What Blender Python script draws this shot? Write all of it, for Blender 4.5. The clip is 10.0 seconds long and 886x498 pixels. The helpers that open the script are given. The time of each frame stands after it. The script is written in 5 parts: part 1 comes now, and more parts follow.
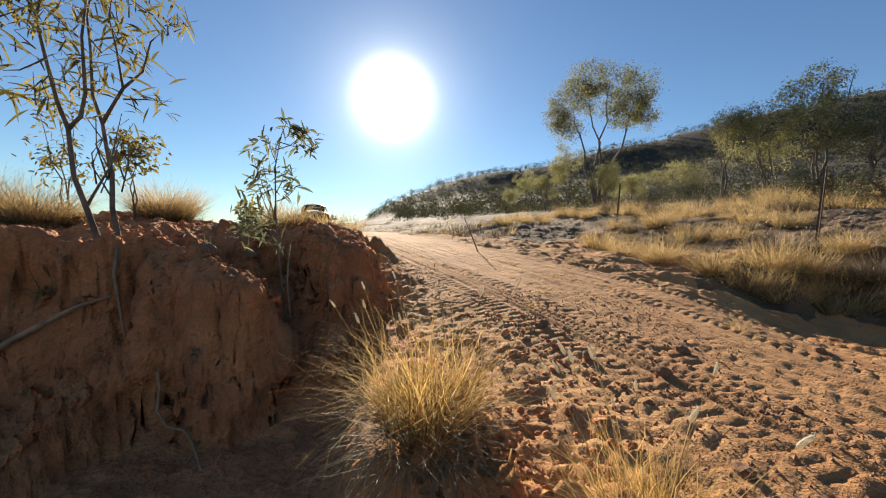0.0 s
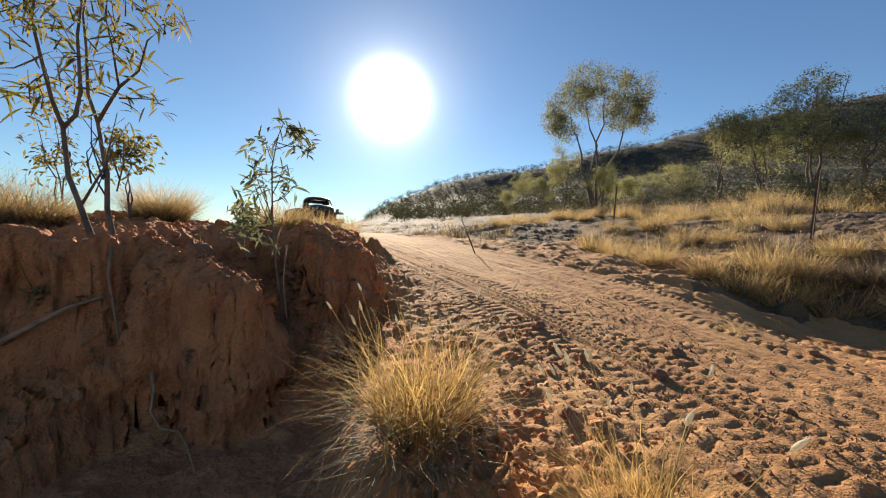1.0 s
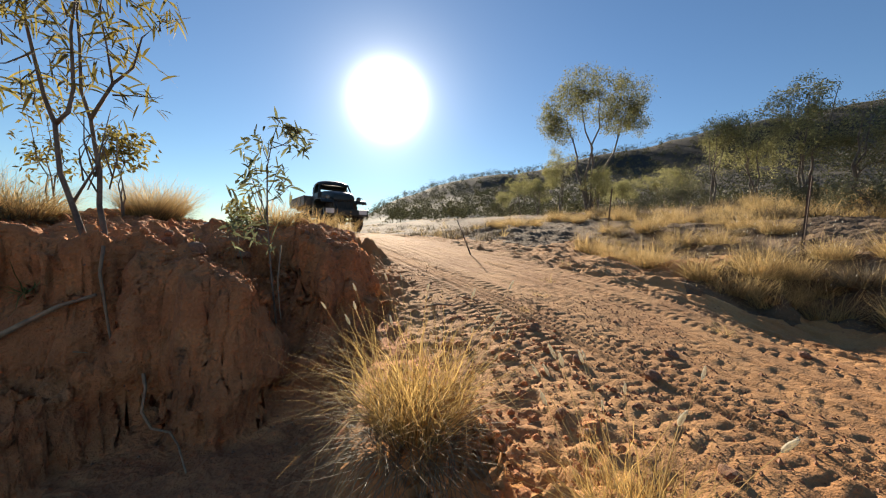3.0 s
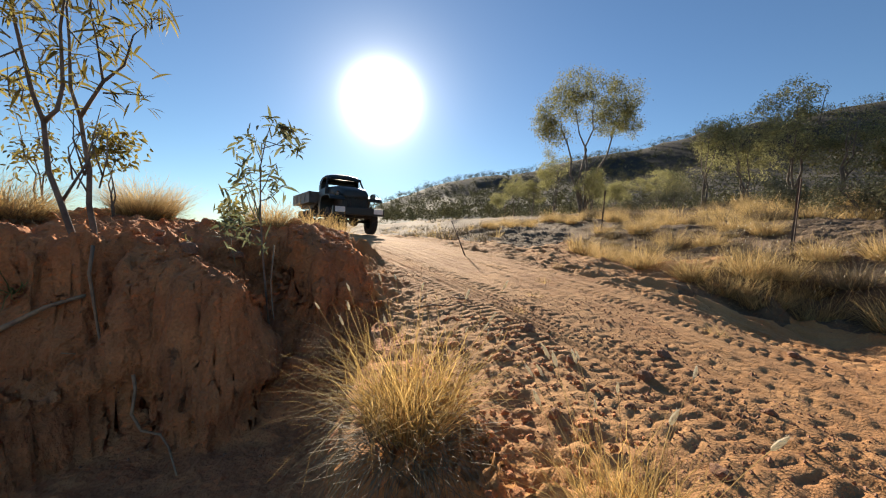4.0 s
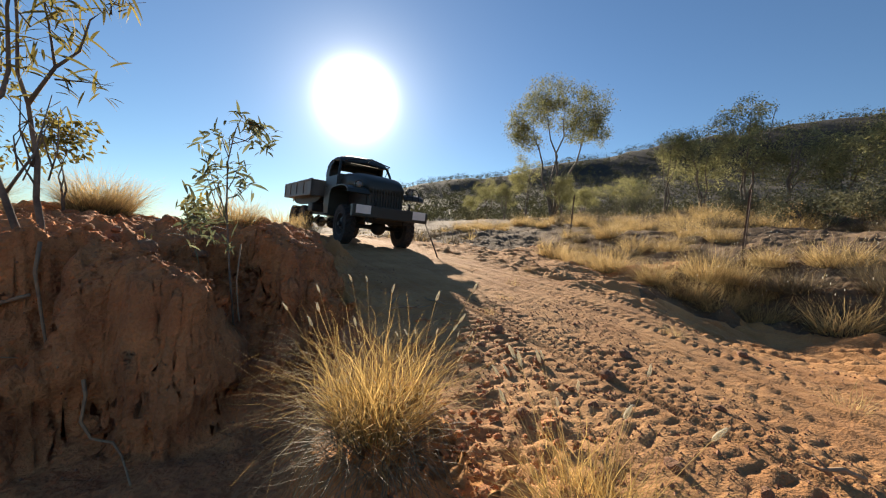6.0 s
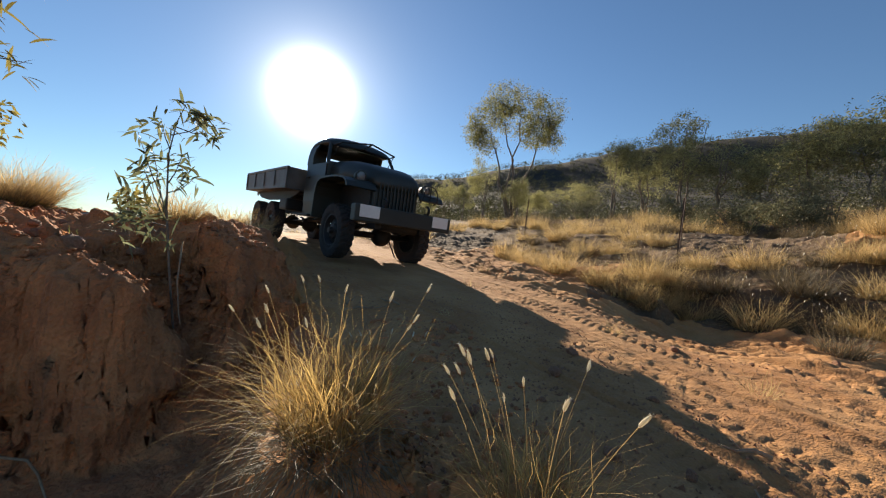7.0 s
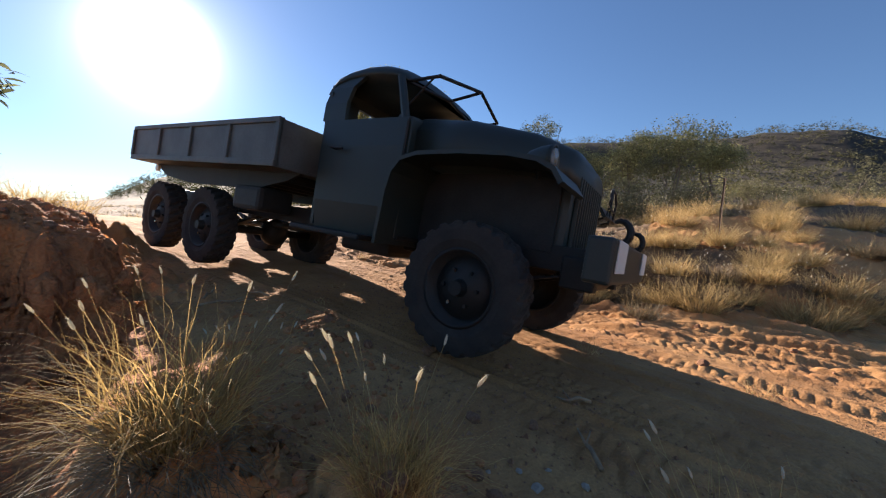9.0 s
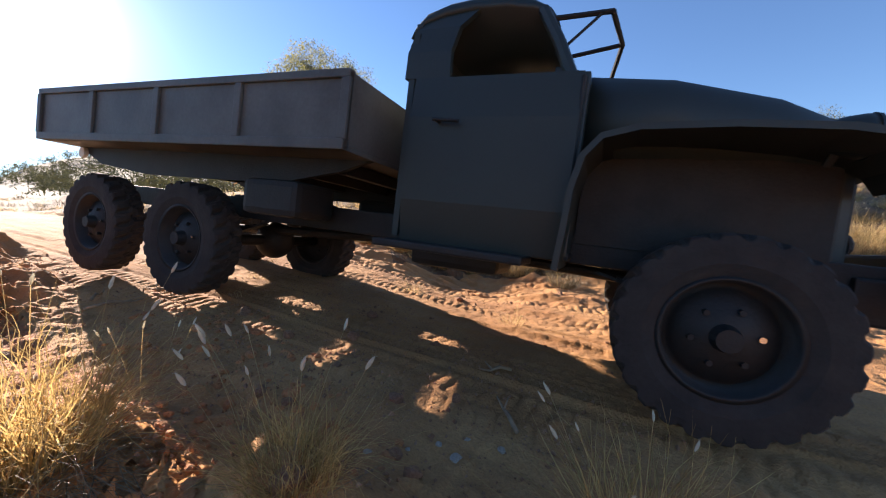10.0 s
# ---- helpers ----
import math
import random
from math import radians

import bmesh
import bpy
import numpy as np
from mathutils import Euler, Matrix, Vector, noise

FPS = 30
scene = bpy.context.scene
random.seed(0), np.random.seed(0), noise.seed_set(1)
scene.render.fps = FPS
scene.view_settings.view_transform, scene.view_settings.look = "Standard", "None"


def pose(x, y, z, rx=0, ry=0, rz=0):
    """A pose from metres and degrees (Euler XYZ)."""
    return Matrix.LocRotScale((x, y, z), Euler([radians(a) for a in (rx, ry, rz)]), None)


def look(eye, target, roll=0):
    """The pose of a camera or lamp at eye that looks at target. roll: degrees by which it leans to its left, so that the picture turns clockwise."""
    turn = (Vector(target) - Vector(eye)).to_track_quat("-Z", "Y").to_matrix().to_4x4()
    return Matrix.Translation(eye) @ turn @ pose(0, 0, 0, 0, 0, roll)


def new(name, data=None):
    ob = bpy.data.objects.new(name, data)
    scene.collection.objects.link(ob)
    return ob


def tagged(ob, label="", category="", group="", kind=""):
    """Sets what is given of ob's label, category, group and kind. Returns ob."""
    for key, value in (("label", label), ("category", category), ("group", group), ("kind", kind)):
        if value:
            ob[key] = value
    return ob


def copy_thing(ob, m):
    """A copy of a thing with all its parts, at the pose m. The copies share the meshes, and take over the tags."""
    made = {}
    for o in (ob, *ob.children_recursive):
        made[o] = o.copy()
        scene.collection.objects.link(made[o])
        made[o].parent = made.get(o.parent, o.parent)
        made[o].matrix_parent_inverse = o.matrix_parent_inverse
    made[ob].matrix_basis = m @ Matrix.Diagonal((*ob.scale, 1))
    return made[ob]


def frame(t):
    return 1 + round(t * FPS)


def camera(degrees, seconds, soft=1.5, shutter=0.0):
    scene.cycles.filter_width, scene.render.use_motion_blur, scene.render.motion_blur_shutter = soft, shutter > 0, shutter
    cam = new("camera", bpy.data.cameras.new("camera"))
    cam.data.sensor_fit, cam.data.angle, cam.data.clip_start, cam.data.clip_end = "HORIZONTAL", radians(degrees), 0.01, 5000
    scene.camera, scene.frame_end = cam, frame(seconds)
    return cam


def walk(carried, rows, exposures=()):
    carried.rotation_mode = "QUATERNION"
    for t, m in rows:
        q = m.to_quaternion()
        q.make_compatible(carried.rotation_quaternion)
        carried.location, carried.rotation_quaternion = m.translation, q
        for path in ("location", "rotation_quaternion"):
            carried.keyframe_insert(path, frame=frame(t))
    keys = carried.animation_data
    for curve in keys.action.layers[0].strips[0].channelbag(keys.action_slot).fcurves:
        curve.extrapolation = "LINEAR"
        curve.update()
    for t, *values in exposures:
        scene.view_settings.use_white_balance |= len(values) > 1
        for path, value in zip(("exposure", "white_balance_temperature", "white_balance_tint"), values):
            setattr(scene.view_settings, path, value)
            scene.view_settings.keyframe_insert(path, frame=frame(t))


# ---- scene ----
cam = camera(100.0, 10.0, soft=1.15, shutter=0.12)
PATH = [
    (0, (0.035, -0.034, 1.009), (0.011, 1.965, 0.941), 1.5),
    (1, (0.035, -0.033, 1.011), (0.027, 1.966, 0.95), 1.8),
    (2, (0.037, -0.034, 1.01), (0.038, 1.964, 0.954), 2.0),
    (2.5, (0.036, -0.033, 1.009), (0.041, 1.966, 0.953), 2.2),
    (4, (0.037, -0.032, 1.007), (0.082, 1.967, 0.958), 2.4),
    (4.5, (0.037, -0.031, 1.005), (0.092, 1.969, 0.957), 2.8),
    (5, (0.038, -0.033, 1.005), (0.112, 1.965, 0.965), 2.8),
    (6.5, (0.045, -0.061, 1.012), (0.334, 1.918, 0.988), 3.7),
    (7, (0.05, -0.071, 1.014), (0.463, 1.886, 0.998), 4.1),
    (7.5, (0.058, -0.084, 1.018), (0.61, 1.838, 0.994), 4.8),
    (8, (0.066, -0.097, 1.017), (0.769, 1.775, 1.006), 4.5),
    (8.5, (0.071, -0.117, 1.016), (0.882, 1.711, 0.996), 4.6),
    (9, (0.086, -0.128, 1.014), (1.084, 1.605, 0.975), 4.0),
    (9.5, (0.118, -0.146, 1.017), (1.351, 1.427, 0.943), 2.8),
    (10, (0.209, -0.169, 1.007), (1.476, 1.374, 0.886), 1.5),
]
LENS_GAIN = [(0, 1.08, 7850, 10), (7, 1.1, 7850, 10), (8, 1.2, 7700, 12), (8.5, 1.3, 7550, 15), (9, 1.38, 7450, 17), (9.5, 1.58, 7400, 18),
             (10, 1.88, 7350, 19)]
walk(cam, [(t, look(eye, target, roll)) for t, eye, target, roll in PATH], LENS_GAIN)

# ---- light: low sun ahead of the camera, clear blue sky
SUN_DIR = Vector((-0.145, 0.932, 0.338)).normalized()
SUN_ELEV = math.asin(SUN_DIR.z)
SUN_ROT = math.atan2(SUN_DIR.x, SUN_DIR.y)


def build_light():
    world = bpy.data.worlds.new("world")
    scene.world = world
    world.use_nodes = True
    nt = world.node_tree
    nt.nodes.clear()
    out = nt.nodes.new("ShaderNodeOutputWorld")
    sky = nt.nodes.new("ShaderNodeTexSky")
    sky.sky_type = "NISHITA"
    sky.sun_disc = False
    sky.sun_elevation = SUN_ELEV
    sky.sun_rotation = SUN_ROT
    sky.air_density, sky.dust_density, sky.ozone_density = 1.0, 0.05, 4.0
    bg = nt.nodes.new("ShaderNodeBackground")
    bg.inputs[1].default_value = 0.06
    tint = nt.nodes.new("ShaderNodeMixRGB")
    tint.blend_type = "MULTIPLY"
    tint.inputs[0].default_value = 1.0
    tint.inputs[2].default_value = (0.75, 0.945, 1.12, 1)
    nt.links.new(sky.outputs[0], tint.inputs[1])
    nt.links.new(tint.outputs[0], bg.inputs[0])
    # sun disc and lens bloom, painted as an added glow in the sky
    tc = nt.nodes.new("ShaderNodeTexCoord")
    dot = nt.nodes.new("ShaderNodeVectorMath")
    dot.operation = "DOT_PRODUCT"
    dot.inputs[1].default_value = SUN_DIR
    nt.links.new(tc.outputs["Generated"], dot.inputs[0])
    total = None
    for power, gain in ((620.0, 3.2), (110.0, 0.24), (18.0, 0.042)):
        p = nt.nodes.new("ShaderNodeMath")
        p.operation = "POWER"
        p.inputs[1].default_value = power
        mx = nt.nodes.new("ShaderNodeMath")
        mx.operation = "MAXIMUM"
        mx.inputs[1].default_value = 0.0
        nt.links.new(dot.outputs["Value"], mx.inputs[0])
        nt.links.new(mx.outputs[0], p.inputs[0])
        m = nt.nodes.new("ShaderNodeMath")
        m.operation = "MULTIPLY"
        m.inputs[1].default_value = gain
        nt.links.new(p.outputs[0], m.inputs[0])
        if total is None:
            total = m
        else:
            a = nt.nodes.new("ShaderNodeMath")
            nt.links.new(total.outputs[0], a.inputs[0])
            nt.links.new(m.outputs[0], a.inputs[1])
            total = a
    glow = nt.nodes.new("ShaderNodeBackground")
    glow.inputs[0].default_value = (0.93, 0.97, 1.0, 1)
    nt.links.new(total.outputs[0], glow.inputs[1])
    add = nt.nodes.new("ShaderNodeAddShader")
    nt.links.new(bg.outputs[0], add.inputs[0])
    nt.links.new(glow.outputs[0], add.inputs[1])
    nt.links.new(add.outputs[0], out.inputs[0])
    sun = bpy.data.lights.new("sun", "SUN")
    sun.energy = 5.0
    sun.angle = radians(0.55)
    sun.color = (1.0, 0.95, 0.87)
    ob = new("sun", sun)
    ob.matrix_world = look(SUN_DIR * 50, (0, 0, 0))


build_light()


# ---- materials
def material(name, base, rough=0.8, metal=0.0, vary=0.25, scale=3.0, fine=40.0, bump=0.3, bump_scale=60.0,
             second=None, through_light=0.0, depth=0.01, island=False, ramp=(0.35, 0.68)):
    mat = bpy.data.materials.new(name)
    mat.use_nodes = True
    nt = mat.node_tree
    bsdf = nt.nodes["Principled BSDF"]
    bsdf.inputs["Roughness"].default_value = rough
    bsdf.inputs["Metallic"].default_value = metal
    tc = nt.nodes.new("ShaderNodeTexCoord")
    n1 = nt.nodes.new("ShaderNodeTexNoise")
    n1.inputs["Scale"].default_value = scale
    n1.inputs["Detail"].default_value = 6.0
    n2 = nt.nodes.new("ShaderNodeTexNoise")
    n2.inputs["Scale"].default_value = fine
    n2.inputs["Detail"].default_value = 4.0
    for n in (n1, n2):
        nt.links.new(tc.outputs["Object"], n.inputs["Vector"])
    ramp_node = nt.nodes.new("ShaderNodeValToRGB")
    second = second or [c * (1 - vary) for c in base]
    ramp_node.color_ramp.elements[0].position, ramp_node.color_ramp.elements[1].position = ramp
    ramp_node.color_ramp.elements[0].color = (*second, 1)
    ramp_node.color_ramp.elements[1].color = (*base, 1)
    nt.links.new(n1.outputs[0], ramp_node.inputs[0])
    mul = nt.nodes.new("ShaderNodeMixRGB")
    mul.blend_type = "MULTIPLY"
    mul.inputs[0].default_value = vary
    nt.links.new(ramp_node.outputs[0], mul.inputs[1])
    nt.links.new(n2.outputs[0], mul.inputs[2])
    colour = mul.outputs[0]
    if island:
        geo = nt.nodes.new("ShaderNodeNewGeometry")
        hsv = nt.nodes.new("ShaderNodeHueSaturation")
        mr = nt.nodes.new("ShaderNodeMapRange")
        mr.inputs[3].default_value, mr.inputs[4].default_value = 0.55, 1.35
        nt.links.new(geo.outputs["Random Per Island"], mr.inputs[0])
        nt.links.new(mr.outputs[0], hsv.inputs["Value"])
        nt.links.new(colour, hsv.inputs["Color"])
        colour = hsv.outputs[0]
    nt.links.new(colour, bsdf.inputs["Base Color"])
    if bump:
        b = nt.nodes.new("ShaderNodeBump")
        b.inputs["Strength"].default_value = bump
        b.inputs["Distance"].default_value = depth
        n3 = nt.nodes.new("ShaderNodeTexNoise")
        n3.inputs["Scale"].default_value = bump_scale
        n3.inputs["Detail"].default_value = 8.0
        nt.links.new(tc.outputs["Object"], n3.inputs["Vector"])
        nt.links.new(n3.outputs[0], b.inputs["Height"])
        nt.links.new(b.outputs[0], bsdf.inputs["Normal"])
    if through_light:
        tr = nt.nodes.new("ShaderNodeBsdfTranslucent")
        mix = nt.nodes.new("ShaderNodeMixShader")
        mix.inputs[0].default_value = through_light
        nt.links.new(colour, tr.inputs[0])
        nt.links.new(bsdf.outputs[0], mix.inputs[1])
        nt.links.new(tr.outputs[0], mix.inputs[2])
        nt.links.new(mix.outputs[0], nt.nodes["Material Output"].inputs[0])
    return mat


SOIL = material("red_soil", (0.63, 0.32, 0.125), 0.95, vary=0.5, scale=1.6, fine=70, bump=0.8, bump_scale=70,
                second=(0.47, 0.21, 0.075), depth=0.014)
# Hill ground: scrubby cover, with its backlit shade put into the dark colour.
HILL_SHADE_SOIL = material("shaded_hill_soil", (0.062, 0.045, 0.03), 0.95, vary=0.5, scale=0.06, fine=0.8, bump=0.6, bump_scale=2, second=(0.036, 0.029, 0.02), depth=0.2)
BANK_SOIL = material("red_subsoil", (0.70, 0.285, 0.11), 0.95, vary=0.4, scale=3.0, fine=45, bump=1.0, bump_scale=24, second=(0.47, 0.175, 0.07), depth=0.06)
# Litter among the tussocks, its colour darkened for the shadows between clumps.
SHADED_LITTER = material("shaded_grass_litter", (0.24, 0.14, 0.07), 0.95, vary=0.5, scale=1.5, fine=30, bump=1.0, bump_scale=22, second=(0.13, 0.075, 0.04), depth=0.03)
GRASS = material("dry_grass", (0.76, 0.54, 0.26), 0.55, vary=0.3, scale=6, fine=30, bump=0, second=(0.50, 0.35, 0.16),
                 through_light=0.5, island=True)
GREEN_GRASS = material("green_grass", (0.26, 0.28, 0.08), 0.6, vary=0.3, scale=6, bump=0, through_light=0.45, island=True)
# Near copy of the dry grass: its backlit glow is put into deeper gold.
NEAR_GRASS = material("backlit_grass", (0.78, 0.53, 0.21), 0.7, vary=0.3, scale=9, fine=30, bump=0, second=(0.48, 0.31, 0.115),
                      through_light=0.52, island=True)
for grass in (GRASS, NEAR_GRASS):
    grass.node_tree.nodes["Principled BSDF"].inputs["Specular IOR Level"].default_value = 0.15
SEED = material("seed_head", (0.86, 0.79, 0.64), 0.9, vary=0.15, scale=20, bump=0, through_light=0.65)
LEAF = material("gum_leaf", (0.34, 0.32, 0.14), 0.8, vary=0.4, scale=2, bump=0, second=(0.21, 0.21, 0.09),
                through_light=0.58, island=True)
ACACIA_LEAF = material("wattle_leaf", (0.42, 0.32, 0.08), 0.85, vary=0.4, scale=5, bump=0, second=(0.20, 0.19, 0.07),
                       through_light=0.45, island=True)
SAPLING_LEAF = material("sapling_leaf", (0.29, 0.30, 0.17), 0.7, vary=0.4, scale=5, bump=0, second=(0.13, 0.15, 0.07),
                        through_light=0.4, island=True)
SCRUB = material("scrub_leaf", (0.27, 0.245, 0.13), 0.8, vary=0.4, scale=0.5, bump=0, second=(0.17, 0.165, 0.09),
                 through_light=0.35, island=True)
HILL_SCRUB = material("hill_scrub_leaf", (0.15, 0.14, 0.06), 0.8, vary=0.4, scale=0.05, bump=0, second=(0.09, 0.09, 0.04),
                      through_light=0.18, island=True)
BUSH_LEAF = material("bush_leaf", (0.43, 0.40, 0.18), 0.8, vary=0.4, scale=2, bump=0, second=(0.28, 0.27, 0.12),
                     through_light=0.62, island=True)
BARK = material("grey_bark", (0.30, 0.24, 0.18), 0.85, vary=0.5, scale=5, bump=0.6, bump_scale=30, second=(0.13, 0.10, 0.08))
ROOT = material("pale_root", (0.46, 0.31, 0.18), 0.85, vary=0.4, scale=12, bump=0.5, second=(0.25, 0.17, 0.11))
ROCK = material("red_rock", (0.42, 0.22, 0.13), 0.9, vary=0.4, scale=5, bump=0.7, bump_scale=25, second=(0.28, 0.12, 0.06))
PALE_ROCK = material("pale_rock", (0.56, 0.48, 0.40), 0.85, vary=0.35, scale=8, bump=0.5, bump_scale=30, second=(0.36, 0.28, 0.21))
PAINT = material("army_paint", (0.019, 0.026, 0.022), 0.5, vary=0.3, scale=1.6, fine=90, bump=0.08, bump_scale=12, ramp=(0.3, 0.55),
                 second=(0.014, 0.019, 0.017))
BED_PAINT = material("dusty_steel", (0.12, 0.12, 0.11), 0.55, vary=0.4, scale=3, fine=50, bump=0.2, bump_scale=25,
                     second=(0.075, 0.07, 0.062))
DARK = material("dark_steel", (0.026, 0.025, 0.024), 0.6, 0.3, vary=0.4, scale=6, bump=0.3)
RUBBER = material("dusty_rubber", (0.042, 0.036, 0.031), 0.9, vary=0.4, scale=7, bump=0.4, second=(0.022, 0.02, 0.019))
CHROME = material("bare_metal", (0.6, 0.6, 0.58), 0.25, 1.0, vary=0.2, scale=20, bump=0)
PLATE = material("white_plate", (0.8, 0.8, 0.76), 0.5, vary=0.12, scale=9, bump=0)
SEAT = material("dark_vinyl", (0.028, 0.024, 0.022), 0.6, vary=0.3, scale=10, bump=0.2)
POST = material("rusty_post", (0.17, 0.10, 0.065), 0.85, vary=0.5, scale=9, bump=0.4, second=(0.07, 0.045, 0.035))


def glass_material():
    mat = bpy.data.materials.new("lamp_glass")
    mat.use_nodes = True
    b = mat.node_tree.nodes["Principled BSDF"]
    b.inputs["Base Color"].default_value = (0.35, 0.37, 0.37, 1)
    b.inputs["Roughness"].default_value = 0.08
    b.inputs["Transmission Weight"].default_value = 0.6
    return mat


GLASS = glass_material()


# ---- mesh helpers
def smoothstep(a, b, v):
    k = np.clip((v - a) / (b - a), 0, 1)
    return k * k * (3 - 2 * k)


def part(name, bm, mat, parent=None, label="", smooth=False):
    me = bpy.data.meshes.new(name)
    bmesh.ops.recalc_face_normals(bm, faces=bm.faces)
    bm.to_mesh(me)
    bm.free()
    me.materials.append(mat)
    if smooth:
        for p in me.polygons:
            p.use_smooth = True
    ob = new(name, me)
    if parent is not None:
        ob.parent = parent
    if label:
        ob["label"] = label
    return ob


def mesh_part(name, verts, faces, mat, parent=None, label="", smooth=False):
    me = bpy.data.meshes.new(name)
    me.from_pydata(verts, [], faces)
    me.materials.append(mat)
    if smooth:
        me.polygons.foreach_set("use_smooth", [True] * len(me.polygons))
    me.update()
    ob = new(name, me)
    if parent is not None:
        ob.parent = parent
    if label:
        ob["label"] = label
    return ob


def box(bm, x0, x1, y0, y1, z0, z1, bevel=0.01):
    r = bmesh.ops.create_cube(bm, size=1.0, matrix=Matrix.LocRotScale(
        ((x0 + x1) / 2, (y0 + y1) / 2, (z0 + z1) / 2), None, (abs(x1 - x0), abs(y1 - y0), abs(z1 - z0))))
    if bevel:
        edges = list({e for v in r["verts"] for e in v.link_edges})
        bmesh.ops.bevel(bm, geom=edges, offset=bevel, segments=2, affect="EDGES", profile=0.6)
    return bm


def rod(bm, a, b, r0, r1=None, seg=10):
    a, b = Vector(a), Vector(b)
    r1 = r0 if r1 is None else r1
    d = b - a
    m = Matrix.Translation((a + b) / 2) @ d.to_track_quat("Z", "Y").to_matrix().to_4x4()
    bmesh.ops.create_cone(bm, cap_ends=True, segments=seg, radius1=r0, radius2=r1, depth=d.length, matrix=m)
    return bm


def tube_path(bm, pts, radii, seg=6):
    """A tapering tube through points."""
    rings = []
    pts = [Vector(p) for p in pts]
    for i, p in enumerate(pts):
        d = (pts[min(i + 1, len(pts) - 1)] - pts[max(i - 1, 0)]).normalized()
        side = d.cross(Vector((0.31, 0.17, 0.93))).normalized()
        if side.length < 0.1:
            side = d.cross(Vector((1, 0, 0))).normalized()
        other = d.cross(side)
        r = radii[i] if hasattr(radii, "__len__") else radii
        rings.append([bm.verts.new(p + (side * math.cos(k * math.tau / seg) + other * math.sin(k * math.tau / seg)) * r)
                      for k in range(seg)])
    for a, b in zip(rings, rings[1:]):
        for k in range(seg):
            bm.faces.new((a[k], a[(k + 1) % seg], b[(k + 1) % seg], b[k]))
    bm.faces.new(rings[0][::-1])
    bm.faces.new(rings[-1])
    return bm


def loft(bm, sections, closed=True, cap=True):
    """A skin over rings of equal count."""
    rings = [[bm.verts.new(p) for p in s] for s in sections]
    n = len(rings[0])
    for a, b in zip(rings, rings[1:]):
        for k in range(n if closed else n - 1):
            bm.faces.new((a[k], a[(k + 1) % n], b[(k + 1) % n], b[k]))
    if cap and closed:
        bm.faces.new(rings[0][::-1])
        bm.faces.new(rings[-1])
    return bm


def sheet(bm, profile, y0, y1, thick):
    """A bent plate: a profile of (x, z) points swept across y, with thickness."""
    out, inn = [], []
    n = len(profile)
    for i, (x, z) in enumerate(profile):
        a, b = profile[max(i - 1, 0)], profile[min(i + 1, n - 1)]
        tx, tz = b[0] - a[0], b[1] - a[1]
        k = math.hypot(tx, tz)
        nx, nz = tz / k, -tx / k
        out.append((x, z))
        inn.append((x + nx * thick, z + nz * thick))
    ring = out + inn[::-1]
    loft(bm, [[(x, y0, z) for x, z in ring], [(x, y1, z) for x, z in ring]])
    return bm


# ---- ground
def value_noise(x, y, seed):
    rs = np.random.RandomState(seed)
    table = rs.rand(256, 256)
    xi, yi = np.floor(x).astype(int), np.floor(y).astype(int)
    fx, fy = x - xi, y - yi
    fx, fy = fx * fx * (3 - 2 * fx), fy * fy * (3 - 2 * fy)
    g = lambda a, b: table[a & 255, b & 255]
    return (g(xi, yi) * (1 - fx) * (1 - fy) + g(xi + 1, yi) * fx * (1 - fy)
            + g(xi, yi + 1) * (1 - fx) * fy + g(xi + 1, yi + 1) * fx * fy) * 2 - 1


def fractal(x, y, seed, size, octaves=4, gain=0.5):
    total, amp, k = 0.0, 1.0, 1.0 / size
    for i in range(octaves):
        total = total + amp * value_noise(x * k + 17.3 * i, y * k - 9.1 * i, seed + i)
        amp, k = amp * gain, k * 2.03
    return total


LEDGE = 0.24
MOUND = 0.29

# the truck's front axle on the ground, its heading and tilt
DRIVE = [(0.0, -8.35, 24.3, 0.70, -55, 1.2, 0.4), (0.5, -7.68, 22.95, 0.83, -55.5, 1.1, 0.4),
         (1.5, -6.36, 20.15, 1.07, -56.5, 0.4, 0.4), (2.5, -5.03, 17.45, 1.16, -57.5, 0.0, 0.3),
         (3.8, -3.35, 14.3, 1.11, -59.2, -0.6, 0.0), (4.5, -2.55, 12.85, 1.04, -59.8, -1.5, -0.3),
         (5.2, -1.70, 11.25, 0.95, -60.6, -2.1, -0.9), (6.5, -0.31, 8.02, 0.745, -61.7, -3.0, -1.8),
         (7.5, 0.747, 5.70, 0.55, -62.4, -3.6, -2.4), (8.0, 1.27, 4.575, 0.447, -62.8, -4.2, -2.5),
         (8.6, 1.85, 3.26, 0.31, -62.9, -4.5, -2.4), (9.0, 2.17, 2.40, 0.21, -63.1, -4.8, -2.5),
         (9.5, 2.58, 1.48, 0.125, -63.3, -5.0, -2.2), (10.0, 2.90, 0.70, 0.05, -62.3, -4.8, -2.5)]
ROAD_Y = np.array([-60, -8, -3, -1, 0.69, 1.5, 2.42, 3.27, 4.59, 5.71, 8.03, 11.25, 14.3, 17.45, 24.3, 60, 400])
ROAD_X = np.array([26, 8.2, 5.2, 4.0, 2.90, 2.58, 2.17, 1.85, 1.27, 0.747, -0.31, -1.70, -3.35, -5.03, -8.35, -30, -250])
ROAD_Z = np.array([0.3, -0.15, -0.2, -0.12, 0.05, 0.125, 0.21, 0.31, 0.447, 0.55, 0.745, 0.96, 1.11, 1.16, 0.70, 0.6, 1.4])
EDGE_Y = np.array([-8, -2, 0.0, 1.6, 3.0, 4.0, 6.0, 9.0, 12.4, 20, 60])
EDGE_U = np.array([8, 6, 5.2, 4.2, 3.0, 2.35, 2.6, 3.5, 3.5, 2.7, 2.6])
